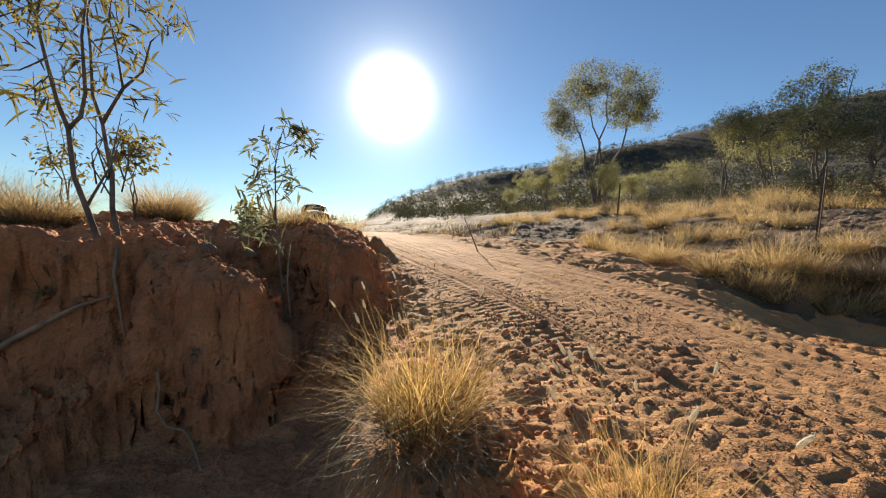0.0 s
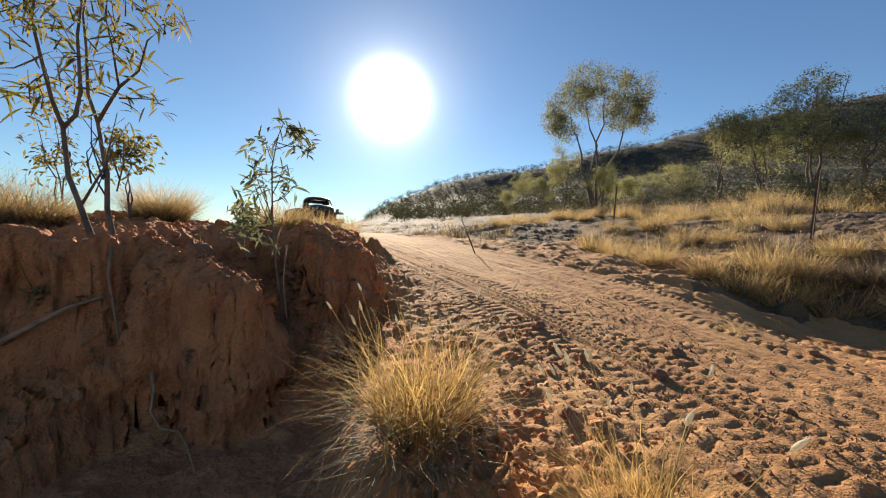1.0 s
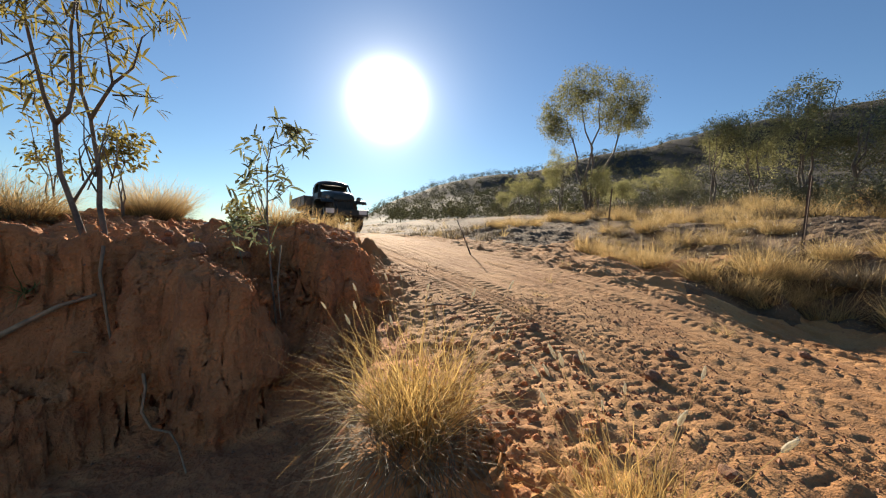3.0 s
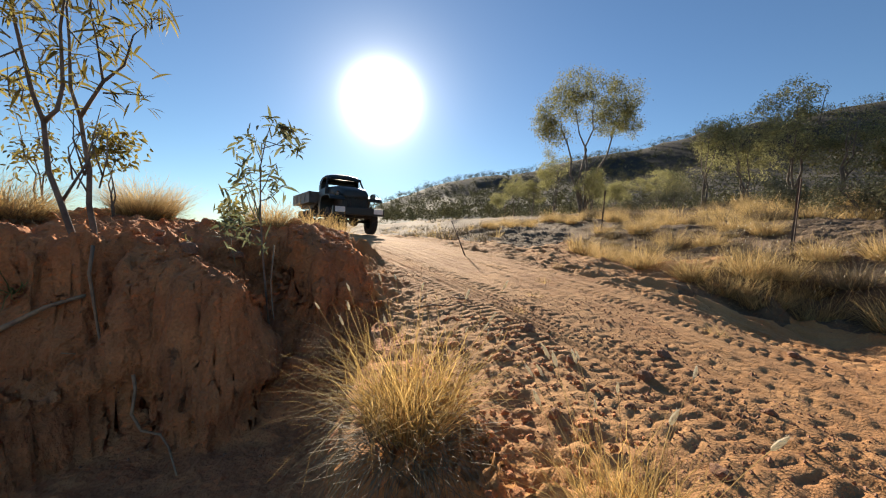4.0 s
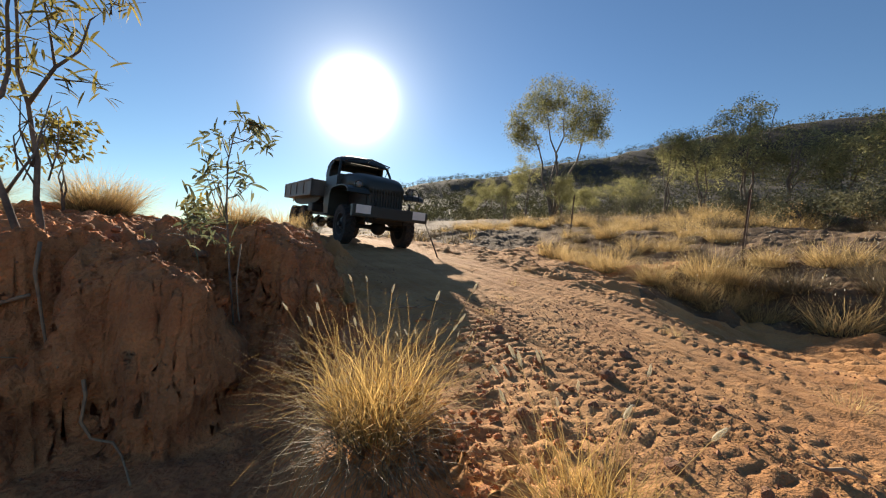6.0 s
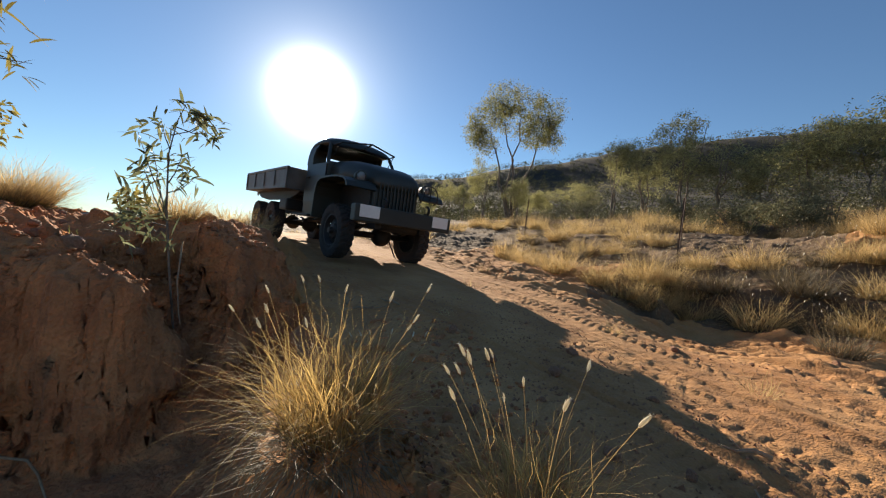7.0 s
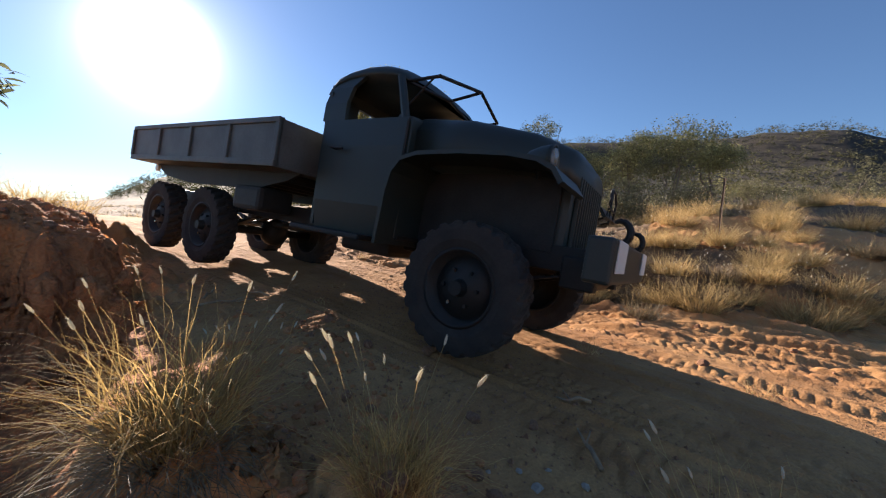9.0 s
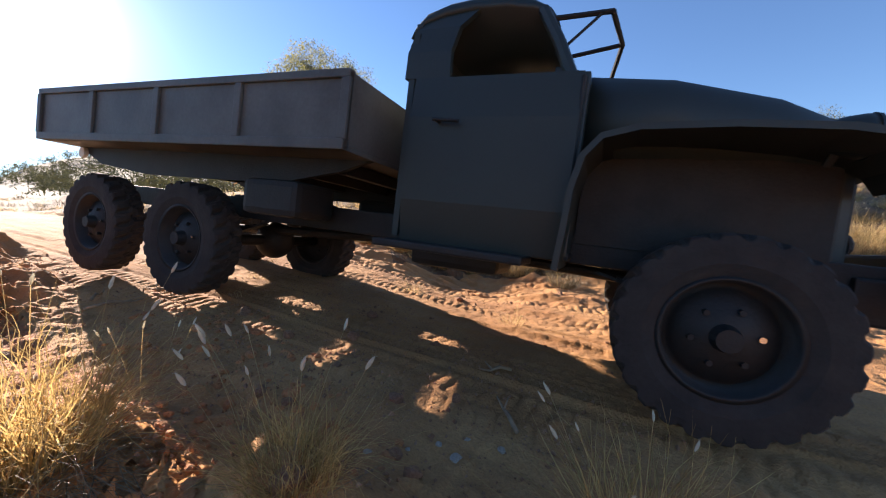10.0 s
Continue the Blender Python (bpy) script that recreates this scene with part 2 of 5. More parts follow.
HOLLOW = [(-0.45, 3.6), (-0.42, 2.4), (-0.36, 1.5), (0.0, 1.05), (0.36, 0.68), (1.0, 0.35), (1.5, -0.2), (1.9, -1.5), (2.0, -6.0), (-9.0, -6.0), (-9.0, 3.6)]
LIP = [(-9.0, 0.6), (-4.2, 2.5), (-2.9, 2.95), (-2.4, 3.2), (-2.0, 3.5), (-1.72, 3.88), (-1.45, 3.92), (-1.28, 3.62), (-1.02, 3.45), (-0.76, 3.7), (-0.9, 4.6),
       (-1.45, 6.0), (-2.6, 8.5), (-4.4, 12.0), (-7.0, 16.0), (-12.0, 20.0), (-40.0, 20.0), (-40.0, 0.0)]
RIDGE_B = np.array([-180, -60, -20, -13.4, -10.6, -8.4, 0.3, 4.0, 16.7, 36.5, 47.3, 60, 76.6, 86.3, 110, 140, 180])
RIDGE_E = np.array([1.5, 1.0, 0.9, 1.8, 4.0, 5.3, 8.3, 9.2, 11.5, 14.4, 15.5, 15.4, 14.4, 11.6, 7, 3, 1.5])


# buttress in front of the bank: its crest falls from the bank to a free end
CREST_A, CREST_B = (-2.45, 3.24, 0.90), (-1.40, 2.80, 0.60)


def buttress(x, y):
    ax, ay, az = CREST_A
    bx, by, bz = CREST_B
    ex, ey = bx - ax, by - ay
    run = math.hypot(ex, ey)
    s = ((x - ax) * ex + (y - ay) * ey) / run
    q = ((x - ax) * ey - (y - ay) * ex) / run
    q = q + 0.10 * fractal(x, y, 35, 0.3, 5, 0.62)
    k = np.clip(s / run, -0.2, 1.0)
    crest = az + (bz - az) * k + 0.05 * fractal(x, y, 36, 0.16, 4, 0.6)
    front = 0.12 + 0.1 * np.exp(-((s - 0.4) / 0.22) ** 2)
    fall = 0.35 * np.abs(q) + 4.5 * np.maximum(q - front, 0) + 1.4 * np.maximum(-q - 0.14, 0)
    crumble = np.exp(-((s - 0.36) / 0.2) ** 2)
    fall = fall - crumble * 3.6 * np.maximum(q - front, 0)
    fall = fall + 5.0 * np.maximum(s - run, 0) + 3.0 * np.maximum(-s - 0.1, 0)
    return crest - fall


def poly_distance(x, y, poly):
    """Signed distance to a closed outline, positive inside."""
    d = np.full(x.shape, 1e9)
    inside = np.zeros(x.shape, bool)
    for (ax, ay), (bx, by) in zip(poly, poly[1:] + poly[:1]):
        ex, ey = bx - ax, by - ay
        k = np.clip(((x - ax) * ex + (y - ay) * ey) / (ex * ex + ey * ey), 0, 1)
        d = np.minimum(d, np.hypot(x - ax - k * ex, y - ay - k * ey))
        cross = (ay > y) != (by > y)
        with np.errstate(divide="ignore", invalid="ignore"):
            hit = x < (bx - ax) * (y - ay) / (by - ay + 1e-12) + ax
        inside ^= cross & hit
    return np.where(inside, d, -d)


def tread(s, l, width, pitch, depth):
    """Lug marks of a tyre: two rows of slanted blocks along s, at l across."""
    inside = smoothstep(width / 2 + 0.02, width / 2 - 0.01, np.abs(l))
    ph = s / pitch + np.where(l > 0, 0.5, 0.0) + np.abs(l) * 2.2 + 0.1 * value_noise(s / 0.3, l / 0.12 + 9, 58)
    saw = np.abs((ph % 1.0) - 0.5) * 2
    lug = smoothstep(0.14, 0.42, saw) * smoothstep(0.008, 0.03, np.abs(l))
    return inside * (lug * depth - depth * 0.6)


def ground_height(x, y, fine=True):
    x, y = np.asarray(x, float), np.asarray(y, float)
    r = np.hypot(x, y)
    bearing = np.degrees(np.arctan2(x, y))
    cx = np.interp(y, ROAD_Y, ROAD_X)
    u = (x - cx) * 0.883
    base = np.interp(y + 0.47 * u * 0.9, ROAD_Y, ROAD_Z)
    base = np.where(y > 11, np.interp(y, ROAD_Y, ROAD_Z), base)
    w1 = fractal(x, y, 3, 2.2, 4)
    w2 = fractal(x, y, 9, 0.45, 3)
    # sloping flat towards the hill
    ur = np.maximum(u - np.interp(y, EDGE_Y, EDGE_U) + 0.4 * w1, 0)
    right = 0.155 * ur * smoothstep(0, 3, ur) + 0.02 * np.minimum(np.maximum(u - 1.5, 0), 3)
    right = np.where(ur > 22, 0.155 * 22 + 0.05 * (ur - 22), right)
    z = base - 0.035 * np.clip(u, -1, 3.5) + right
    # washed-out hollow below the grass and the low red bank across the track
    hx, hy = x - 4.25, y - 4.1
    hol = np.exp(-((hx * 0.6 + hy * 0.8) / 1.5) ** 2 - ((hx * 0.8 - hy * 0.6) / 0.85) ** 2)
    z = z - 0.38 * hol
    z = z + 0.3 * smoothstep(-0.25, 0.3, ur - 0.7 + 0.35 * w2) * smoothstep(7.5, 4.5, y) * smoothstep(-6, -1, y)
    # hollow in which the camera stands
    left = np.maximum(-(u + 1.45) + 0.18 * w1, 0)
    dh = poly_distance(x, y, HOLLOW) + 0.07 * w1 + 0.05 * w2
    z = z - smoothstep(-0.05, 0.28, dh) * 0.62
    z = z + LEDGE * np.exp(-((x - 0.03) / np.where(x < 0.03, 0.17, 0.27)) ** 2 - (np.maximum(y - 1.36, 0) / 0.45) ** 2 - (np.maximum(1.36 - y, 0) / 0.24) ** 2) + 0.1 * np.exp(-((x - 0.1) / 0.7) ** 2 - ((y - 1.0) / 0.6) ** 2) + MOUND * np.exp(-((x - 0.49) / 0.27) ** 2 - ((y - 0.78) / 0.27) ** 2)
    z = z + 0.22 * np.exp(-((x - 1.14) / 0.22) ** 2 - ((y - 0.19) / 0.22) ** 2)
    z = z + 0.05 * w1 * smoothstep(1.2, 2.2, np.abs(u + 0.1))
    mr, mb = np.hypot(x, y), np.degrees(np.arctan2(x, y))
    z = z + 0.13 * np.exp(-((mr - 11.2) / 1.3) ** 2) * smoothstep(56, 64, mb) * smoothstep(100, 88, mb)
    # cut bank
    d = poly_distance(x, y, LIP) + 0.16 * w1 + 0.15 * w2 + 0.05 * fractal(x, y, 27, 0.14, 3, 0.6)
    foot = np.exp(-((x + 2.82) / 0.34) ** 2 - ((y - 3.08) / 0.26) ** 2)
    d = d + 0.25 * foot
    top = 0.93 + 0.055 * np.clip(d, 0, 5) + 0.06 * w1 + 0.05 * w2
    top = top + 0.12 * np.exp(-((x + 1.7) / 0.9) ** 2 - ((y - 4.7) / 0.8) ** 2)
    top = top - 0.28 * np.exp(-((x + 0.62) / 0.5) ** 2 - ((y - 3.5) / 0.55) ** 2) + 0.09 * np.abs(fractal(x, y, 29, 0.22, 3, 0.6))
    top = np.where(y > 10, np.minimum(top, base + 0.12), top)
    top = np.minimum(top, 1.24 + 0.05 * w1)
    face = 0.24 * smoothstep(-0.9, 0.05, d) + 0.34 * smoothstep(-0.42, 0.05, d) + 0.42 * smoothstep(-0.1, 0.05, d)
    z = z * (1 - face) + np.maximum(top, z) * face
    onface = face * (1 - face) * 4
    z = z + onface * (0.19 * fractal(x, y + z, 21, 0.5, 5, 0.62))
    z = np.maximum(z, np.where(r < 6, buttress(x, y), -9.0))
    # open country: hill and plain
    e = np.interp(bearing, RIDGE_B, RIDGE_E) + 0.35 * fractal(bearing / 5 + 40, bearing * 0, 31, 1.0, 3)
    far = smoothstep(45, 230, r) * 0.75 + 0.25 * smoothstep(190, 240, r)
    low = np.degrees(np.arctan2(z - 1.0, np.maximum(r, 1)))
    elev = low + (e - low) * far
    zf = 1.0 + r * np.tan(np.radians(np.clip(elev, -60, 60)))
    z = np.where(r > 45, zf, z)
    z = np.where(r > 250, (1 + 250 * np.tan(np.radians(e))) * smoothstep(900, 250, r), z)
    if fine:
        near = smoothstep(16, 6, r)
        churn = smoothstep(3.6, 5.5, r) * smoothstep(40, 18, r) * smoothstep(1.0, 1.6, np.abs(u)) * smoothstep(-0.2, -0.6, d)
        s = -(x - cx) * 0.47 + (y - 0.0) * 1.13
        wob = 0.05 * value_noise(s / 1.7, s * 0, 77)
        k = np.zeros_like(z)
        wear = 0.6 + 0.4 * value_noise(x / 0.45, y / 0.45, 60)
        drift = 0.05 * (y - 2.8)
        across = u + drift - 0.4 * wob
        for uu, wide, pitch, dep in ((-0.46, 0.24, 0.125, 0.022), (-1.05, 0.40, 0.10, 0.017), (-1.42, 0.24, 0.08, 0.010), (0.0, 0.3, 0.09, 0.006),
                                     (0.72, 0.30, 0.095, 0.017), (1.38, 0.26, 0.09, 0.017), (1.85, 0.28, 0.10, 0.016), (2.4, 0.3, 0.11, 0.016)):
            k = k + tread(s, across - uu, wide, pitch, dep) * wear
        k = k - 0.02 * np.exp(-((u + 0.8) / 0.3) ** 2) - 0.025 * np.exp(-((u - 0.8) / 0.3) ** 2)
        k = k + 0.010 * value_noise(u / 0.11 + wob * 3, s / 2.6, 63) + 0.009 * value_noise(u / 0.05, s / 1.4, 64)
        # the newest track, a narrow clean band over the others
        band = smoothstep(0.12, 0.085, np.abs(across + 0.66))
        lane = np.abs(across + 0.66)
        ribs = np.cos(math.tau * (s / 0.062 + 0.5 * (across > -0.66) + 2.0 * lane)) * smoothstep(0.09, 0.06, lane)
        clean = -0.004 * band + 0.005 * ribs + 0.014 * np.exp(-((lane - 0.085) / 0.016) ** 2) + 0.005 * np.exp(-(lane / 0.014) ** 2)
        k = k * (1 - band) + clean
        k = k * smoothstep(-0.1, -0.5, d) * smoothstep(0.5, 0.1, left)
        lump = fractal(x, y, 50, 0.3, 5, 0.6) * 0.03 + np.maximum(fractal(x, y, 54, 0.11, 3), 0) * 0.03
        rough = 0.35 * smoothstep(1.0, 1.5, np.abs(u)) + smoothstep(0, 0.5, ur) * 0.6 + smoothstep(0, 0.3, left) * 0.5 + face
        rough = np.clip(rough, 0.12, 1.0) * (1 - 0.8 * band)
        z = z + churn * (0.085 * np.abs(fractal(u / 0.7, y / 2.0, 81, 0.42, 4, 0.6)) - 0.042)
        crumb = np.exp(-((x - 0.05) / 0.5) ** 2 - ((y - 1.2) / 0.4) ** 2)
        z = z + crumb * 0.085 * fractal(x, y, 83, 0.14, 4, 0.65)
        z = z + near * (k + lump * rough + 0.005 * (1 - 0.8 * band) * fractal(x, y, 70, 0.07, 3, 0.6))
    return z


def ground_z(x, y):
    return float(ground_height(np.array([x]), np.array([y]))[0])


def spaced(stops, top):
    """Steps that are fine in the middle and widen outwards: stops of (position, step)."""
    pos, st = zip(*stops)
    v = [pos[0]]
    while v[-1] < top:
        v.append(v[-1] + float(np.interp(v[-1], pos, st)))
    return np.array(v)


def build_ground():
    xs = spaced([(-2500, 500), (-500, 90), (-60, 9), (-12, 0.5), (-4.5, 0.055), (-3.4, 0.022), (0, 0.0175), (3.6, 0.0175), (5.5, 0.03), (9, 0.09),
                 (20, 0.6), (60, 5), (350, 14), (800, 90), (2500, 500)], 2500)
    ys = spaced([(-2500, 500), (-500, 90), (-60, 9), (-8, 0.4), (-1.5, 0.07), (0.3, 0.02), (1.0, 0.0165), (4.0, 0.0175), (5.5, 0.026), (9, 0.055), (16, 0.16),
                 (30, 0.7), (60, 5), (350, 14), (800, 90), (2500, 500)], 2500)
    X, Y = np.meshgrid(xs, ys)
    Z = ground_height(X, Y)
    n, m = X.shape
    # lumps, ledges and undercuts on the steep soil
    gy, gx = np.gradient(Z, ys, xs)
    steep = np.hypot(gx, gy) + 1e-6
    arc = np.arctan2(X, Y) * 3.2
    relief = 0.075 * fractal(arc, Z * 1.5, 95, 0.42, 5, 0.6) + 0.05 * np.abs(fractal(arc, Z, 97, 0.13, 4, 0.6)) - 0.02
    relief = np.clip(relief, -0.10, 0.04) * smoothstep(0.9, 2.4, steep) * smoothstep(7.0, 5.0, np.hypot(X, Y))
    X, Y = X - relief * gx / steep, Y - relief * gy / steep
    co = np.stack([X, Y, Z], -1).reshape(-1, 3).astype(np.float32)
    idx = np.arange(n * m).reshape(n, m)
    quads = np.stack([idx[:-1, :-1], idx[:-1, 1:], idx[1:, 1:], idx[1:, :-1]], -1).reshape(-1, 4)
    me = bpy.data.meshes.new("ground")
    me.vertices.add(len(co))
    me.vertices.foreach_set("co", co.ravel())
    me.loops.add(quads.size)
    me.loops.foreach_set("vertex_index", quads.ravel().astype(np.int32))
    me.polygons.add(len(quads))
    me.polygons.foreach_set("loop_start", np.arange(0, quads.size, 4, dtype=np.int32))
    me.polygons.foreach_set("use_smooth", np.ones(len(quads), bool))
    me.update(calc_edges=True)
    me.validate()
    me.materials.append(SOIL)
    me.materials.append(HILL_SHADE_SOIL)
    me.materials.append(BANK_SOIL)
    me.materials.append(SHADED_LITTER)
    cen = co[quads].mean(1)
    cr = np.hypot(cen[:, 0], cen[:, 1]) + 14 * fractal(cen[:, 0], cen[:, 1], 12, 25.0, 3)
    bank = poly_distance(cen[:, 0], cen[:, 1], LIP) + 0.25 * fractal(cen[:, 0], cen[:, 1], 40, 0.5, 3)
    uu = (cen[:, 0] - np.interp(cen[:, 1], ROAD_Y, ROAD_X)) * 0.883
    ragged = 0.22 * fractal(cen[:, 0], cen[:, 1], 44, 0.8, 4, 0.6) * smoothstep(1.2, 0.2, cen[:, 1])
    shaded_litter = uu - np.interp(cen[:, 1], EDGE_Y, EDGE_U) + 0.9 * fractal(cen[:, 0], cen[:, 1], 41, 1.2, 4) > 0.5
    kind = np.where(cr > 62, 1, np.where(((bank > -1.7) | (poly_distance(cen[:, 0], cen[:, 1], HOLLOW) + ragged > 0.02)) & (cr < 12) & (uu < -1.9 + 1.5 * ragged), 2, np.where(shaded_litter & ~((np.abs(np.hypot(cen[:, 0], cen[:, 1]) - 11) < 2.2) & (cen[:, 0] > 1.7 * cen[:, 1])), 3, 0)))
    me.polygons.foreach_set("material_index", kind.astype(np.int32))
    ob = new("ground", me)
    tagged(ob, "red sandy ground with tyre tracks and a cut bank", "ground", kind="structure")


build_ground()


# ---- the old army truck
R = 0.465
AXLES = (0.0, -3.68, -4.98)


def ring_profile(bm, prof, seg=36):
    """Turns a profile of (radius, y) round the y axis."""
    rings = []
    for i in range(seg):
        a = i * math.tau / seg
        rings.append([bm.verts.new((r * math.cos(a), y, r * math.sin(a))) for r, y in prof])
    for i in range(seg):
        a, b = rings[i], rings[(i + 1) % seg]
        for k in range(len(prof) - 1):
            bm.faces.new((a[k], a[k + 1], b[k + 1], b[k]))
    return bm


def build_wheel(truck, x, side):
    """side -1: the truck's right."""
    hub = new("wheel")
    hub.parent = truck
    hub.location = (x, side * 0.77, R)
    o = side
    bm = bmesh.new()
    prof = [(0.26, -0.10), (0.33, -0.125), (0.40, -0.124), (0.428, -0.118), (0.44, -0.105), (0.443, -0.05), (0.443, -0.012), (0.443, 0.012),
            (0.443, 0.05), (0.44, 0.105), (0.428, 0.118), (0.40, 0.124), (0.33, 0.125), (0.26, 0.10)]
    seg, rings = 144, []
    for i in range(seg):
        ring = []
        for r, y in prof:
            slant = i + abs(y) * 26 + (3 if y > 0 else 0)
            raised = (slant % 6) < 3.4
            lift = 0.021 if raised and r > 0.42 and abs(y) > 0.011 else 0.0
            a = i * math.tau / seg
            ring.append(bm.verts.new(((r + lift) * math.cos(a), y, (r + lift) * math.sin(a))))
        rings.append(ring)
    for i in range(seg):
        a, b = rings[i], rings[(i + 1) % seg]
        for k in range(len(prof)):
            k2 = (k + 1) % len(prof)
            bm.faces.new((a[k], a[k2], b[k2], b[k]))
    part("tyre", bm, RUBBER, hub, "dusty black tyre with block tread")
    bm = bmesh.new()
    ring_profile(bm, [(0.265, -0.10), (0.275, -0.11), (0.25, -0.10), (0.235, -0.02 * o), (0.21, 0.03 * o), (0.15, 0.045 * o), (0.11, 0.075 * o),
                      (0.0001, 0.08 * o)], 36)
    ring_profile(bm, [(0.265, 0.10), (0.275, 0.11), (0.25, 0.10), (0.235, -0.02 * o)], 36)
    part("rim", bm, DARK, hub, smooth=True)
    bm = bmesh.new()
    rod(bm, (0, 0.07 * o, 0), (0, 0.14 * o, 0), 0.065, 0.05, 16)
    part("hub_cap", bm, DARK, hub)
    for i in range(6):
        bm = bmesh.new()
        a = i * math.tau / 6
        rod(bm, (0.13 * math.cos(a), 0.045 * o, 0.13 * math.sin(a)), (0.13 * math.cos(a), 0.085 * o, 0.13 * math.sin(a)), 0.014, None, 6)
        part("wheel_nut", bm, CHROME if i == 0 else DARK, hub)
    return hub


def rounded(w, z0, z1, x, crown=0.0, n=9, shoulder=0.16):
    """An upside-down U section of a cab or bonnet, at x."""
    pts = [(x, -w, z0)]
    for i in range(n + 1):
        a = math.pi * i / n
        cx = -math.cos(a)
        k = abs(cx) ** 0.45 * (1 if cx > 0 else -1)
        zz = z1 - shoulder + (shoulder + crown) * abs(math.sin(a)) ** 0.62
        pts.append((x, k * w * (0.93 if 0 < i < n else 1.0), zz))
    pts.append((x, w, z0))
    return pts


def build_truck():
    truck = new("truck")
    tagged(truck, "old dark green six-wheel army truck with open windscreen", "truck")
    wheels = []
    for x in AXLES:
        for side in (-1, 1):
            wheels.append(build_wheel(truck, x, side))
    # chassis
    for side in (-1, 1):
        bm = bmesh.new()
        box(bm, -5.35, 0.82, side * 0.46, side * 0.38, 0.68, 0.86, 0.008)
        part("chassis_rail", bm, DARK, truck)
    for x in (-5.2, -4.4, -3.3, -2.2, -1.2, -0.3, 0.55):
        bm = bmesh.new()
        box(bm, x - 0.04, x + 0.04, -0.38, 0.38, 0.7, 0.82, 0.006)
        part("cross_member", bm, DARK, truck)
    for x in AXLES:
        bm = bmesh.new()
        rod(bm, (x, -0.68, R), (x, 0.68, R), 0.055, None, 14)
        bmesh.ops.create_uvsphere(bm, u_segments=16, v_segments=10, radius=0.19, matrix=Matrix.Translation((x, 0.1, R)))
        part("axle", bm, DARK, truck, smooth=True)
        for side in (-1, 1):
            bm = bmesh.new()
            for i in range(4):
                h = 0.55 - 0.11 * i if x == 0 else 0.5 - 0.1 * i
                sheet(bm, [(x - h, 0.66 - 0.018 * i), (x - h / 2, 0.58 - 0.018 * i), (x, 0.55 - 0.018 * i), (x + h / 2, 0.58 - 0.018 * i),
                           (x + h, 0.66 - 0.018 * i)], side * 0.52, side * 0.45, 0.014)
            part("leaf_spring", bm, DARK, truck)
    bm = bmesh.new()
    rod(bm, (-4.9, 0.05, 0.5), (-2.1, 0, 0.66), 0.04)
    rod(bm, (-2.1, 0, 0.66), (-0.1, 0.05, 0.6), 0.04)
    part("drive_shaft", bm, DARK, truck)
    bm = bmesh.new()
    box(bm, -1.9, -1.2, -0.25, 0.25, 0.5, 0.85, 0.05)
    part("gearbox", bm, DARK, truck)
    for side in (-1, 1):
        bm = bmesh.new()
        box(bm, -2.98, -2.46, side * 0.9, side * 0.5, 0.74, 1.0, 0.05)
        part("fuel_tank" if side < 0 else "tool_box", bm, DARK, truck)
        bm = bmesh.new()
        box(bm, -1.78, -0.9, side * 0.98, side * 0.68, 0.655, 0.70, 0.012)
        part("running_board", bm, DARK, truck)
    # front wings
    for side in (-1, 1):
        bm = bmesh.new()
        prof = [(-0.76, 0.66), (-0.745, 0.86), (-0.735, 1.06), (-0.70, 1.22), (-0.62, 1.32), (-0.46, 1.365), (-0.1, 1.38), (0.25, 1.37),
                (0.44, 1.34), (0.55, 1.285), (0.61, 1.2)]
        sheet(bm, prof, side * 0.44, side * 0.965, 0.03)
        part("front_wing", bm, PAINT, truck, smooth=False)
        bm = bmesh.new()
        box(bm, -0.70, 0.46, side * 0.47, side * 0.43, 0.80, 1.36, 0.004)
        part("inner_wing", bm, DARK, truck)
    # bonnet and radiator shell
    bm = bmesh.new()
    loft(bm, [rounded(0.70, 1.30, 1.75, -0.74, 0.03, 11, 0.14), rounded(0.64, 1.32, 1.735, -0.30, 0.03, 11, 0.14),
              rounded(0.53, 1.33, 1.65, 0.20, 0.03, 11, 0.13), rounded(0.46, 1.30, 1.55, 0.48, 0.02, 11, 0.12),
              rounded(0.42, 1.25, 1.48, 0.55, 0.01, 11, 0.12)])
    bonnet = part("bonnet", bm, PAINT, truck, smooth=True)
    bm = bmesh.new()
    rod(bm, (-0.7, 0, 1.785), (0.44, 0, 1.582), 0.012, None, 6)
    part("bonnet_hinge", bm, PAINT, bonnet)
    bm = bmesh.new()
    box(bm, 0.34, 0.53, -0.44, 0.44, 0.78, 1.34, 0.05)
    shell = part("radiator_shell", bm, PAINT, truck)
    for i in range(11):
        bm = bmesh.new()
        y = -0.35 + 0.07 * i
        box(bm, 0.532, 0.562, y - 0.012, y + 0.012, 0.85, 1.36, 0.005)
        part("grille_bar", bm, PAINT, shell)
    # head lamps with hoop guards
    for side in (-1, 1):
        lamp = new("head_lamp")
        lamp.parent = truck
        lamp.location = (0.40, side * 0.66, 1.40)
        bm = bmesh.new()
        loft(bm, [[(x, r * math.cos(a), r * math.sin(a)) for a in [k * math.tau / 20 for k in range(20)]]
                  for x, r in ((-0.16, 0.02), (-0.13, 0.055), (-0.06, 0.082), (0.0, 0.094), (0.03, 0.096))])
        part("lamp_shell", bm, PAINT, lamp, smooth=True)
        bm = bmesh.new()
        rings = []
        for x, r in ((0.028, 0.085), (0.028, 0.100), (0.042, 0.098), (0.042, 0.085)):
            rings.append([(x, r * math.cos(k * math.tau / 24), r * math.sin(k * math.tau / 24)) for k in range(24)])
        loft(bm, rings + rings[:1], cap=False)
        part("lamp_rim", bm, PAINT, lamp)
        bm = bmesh.new()
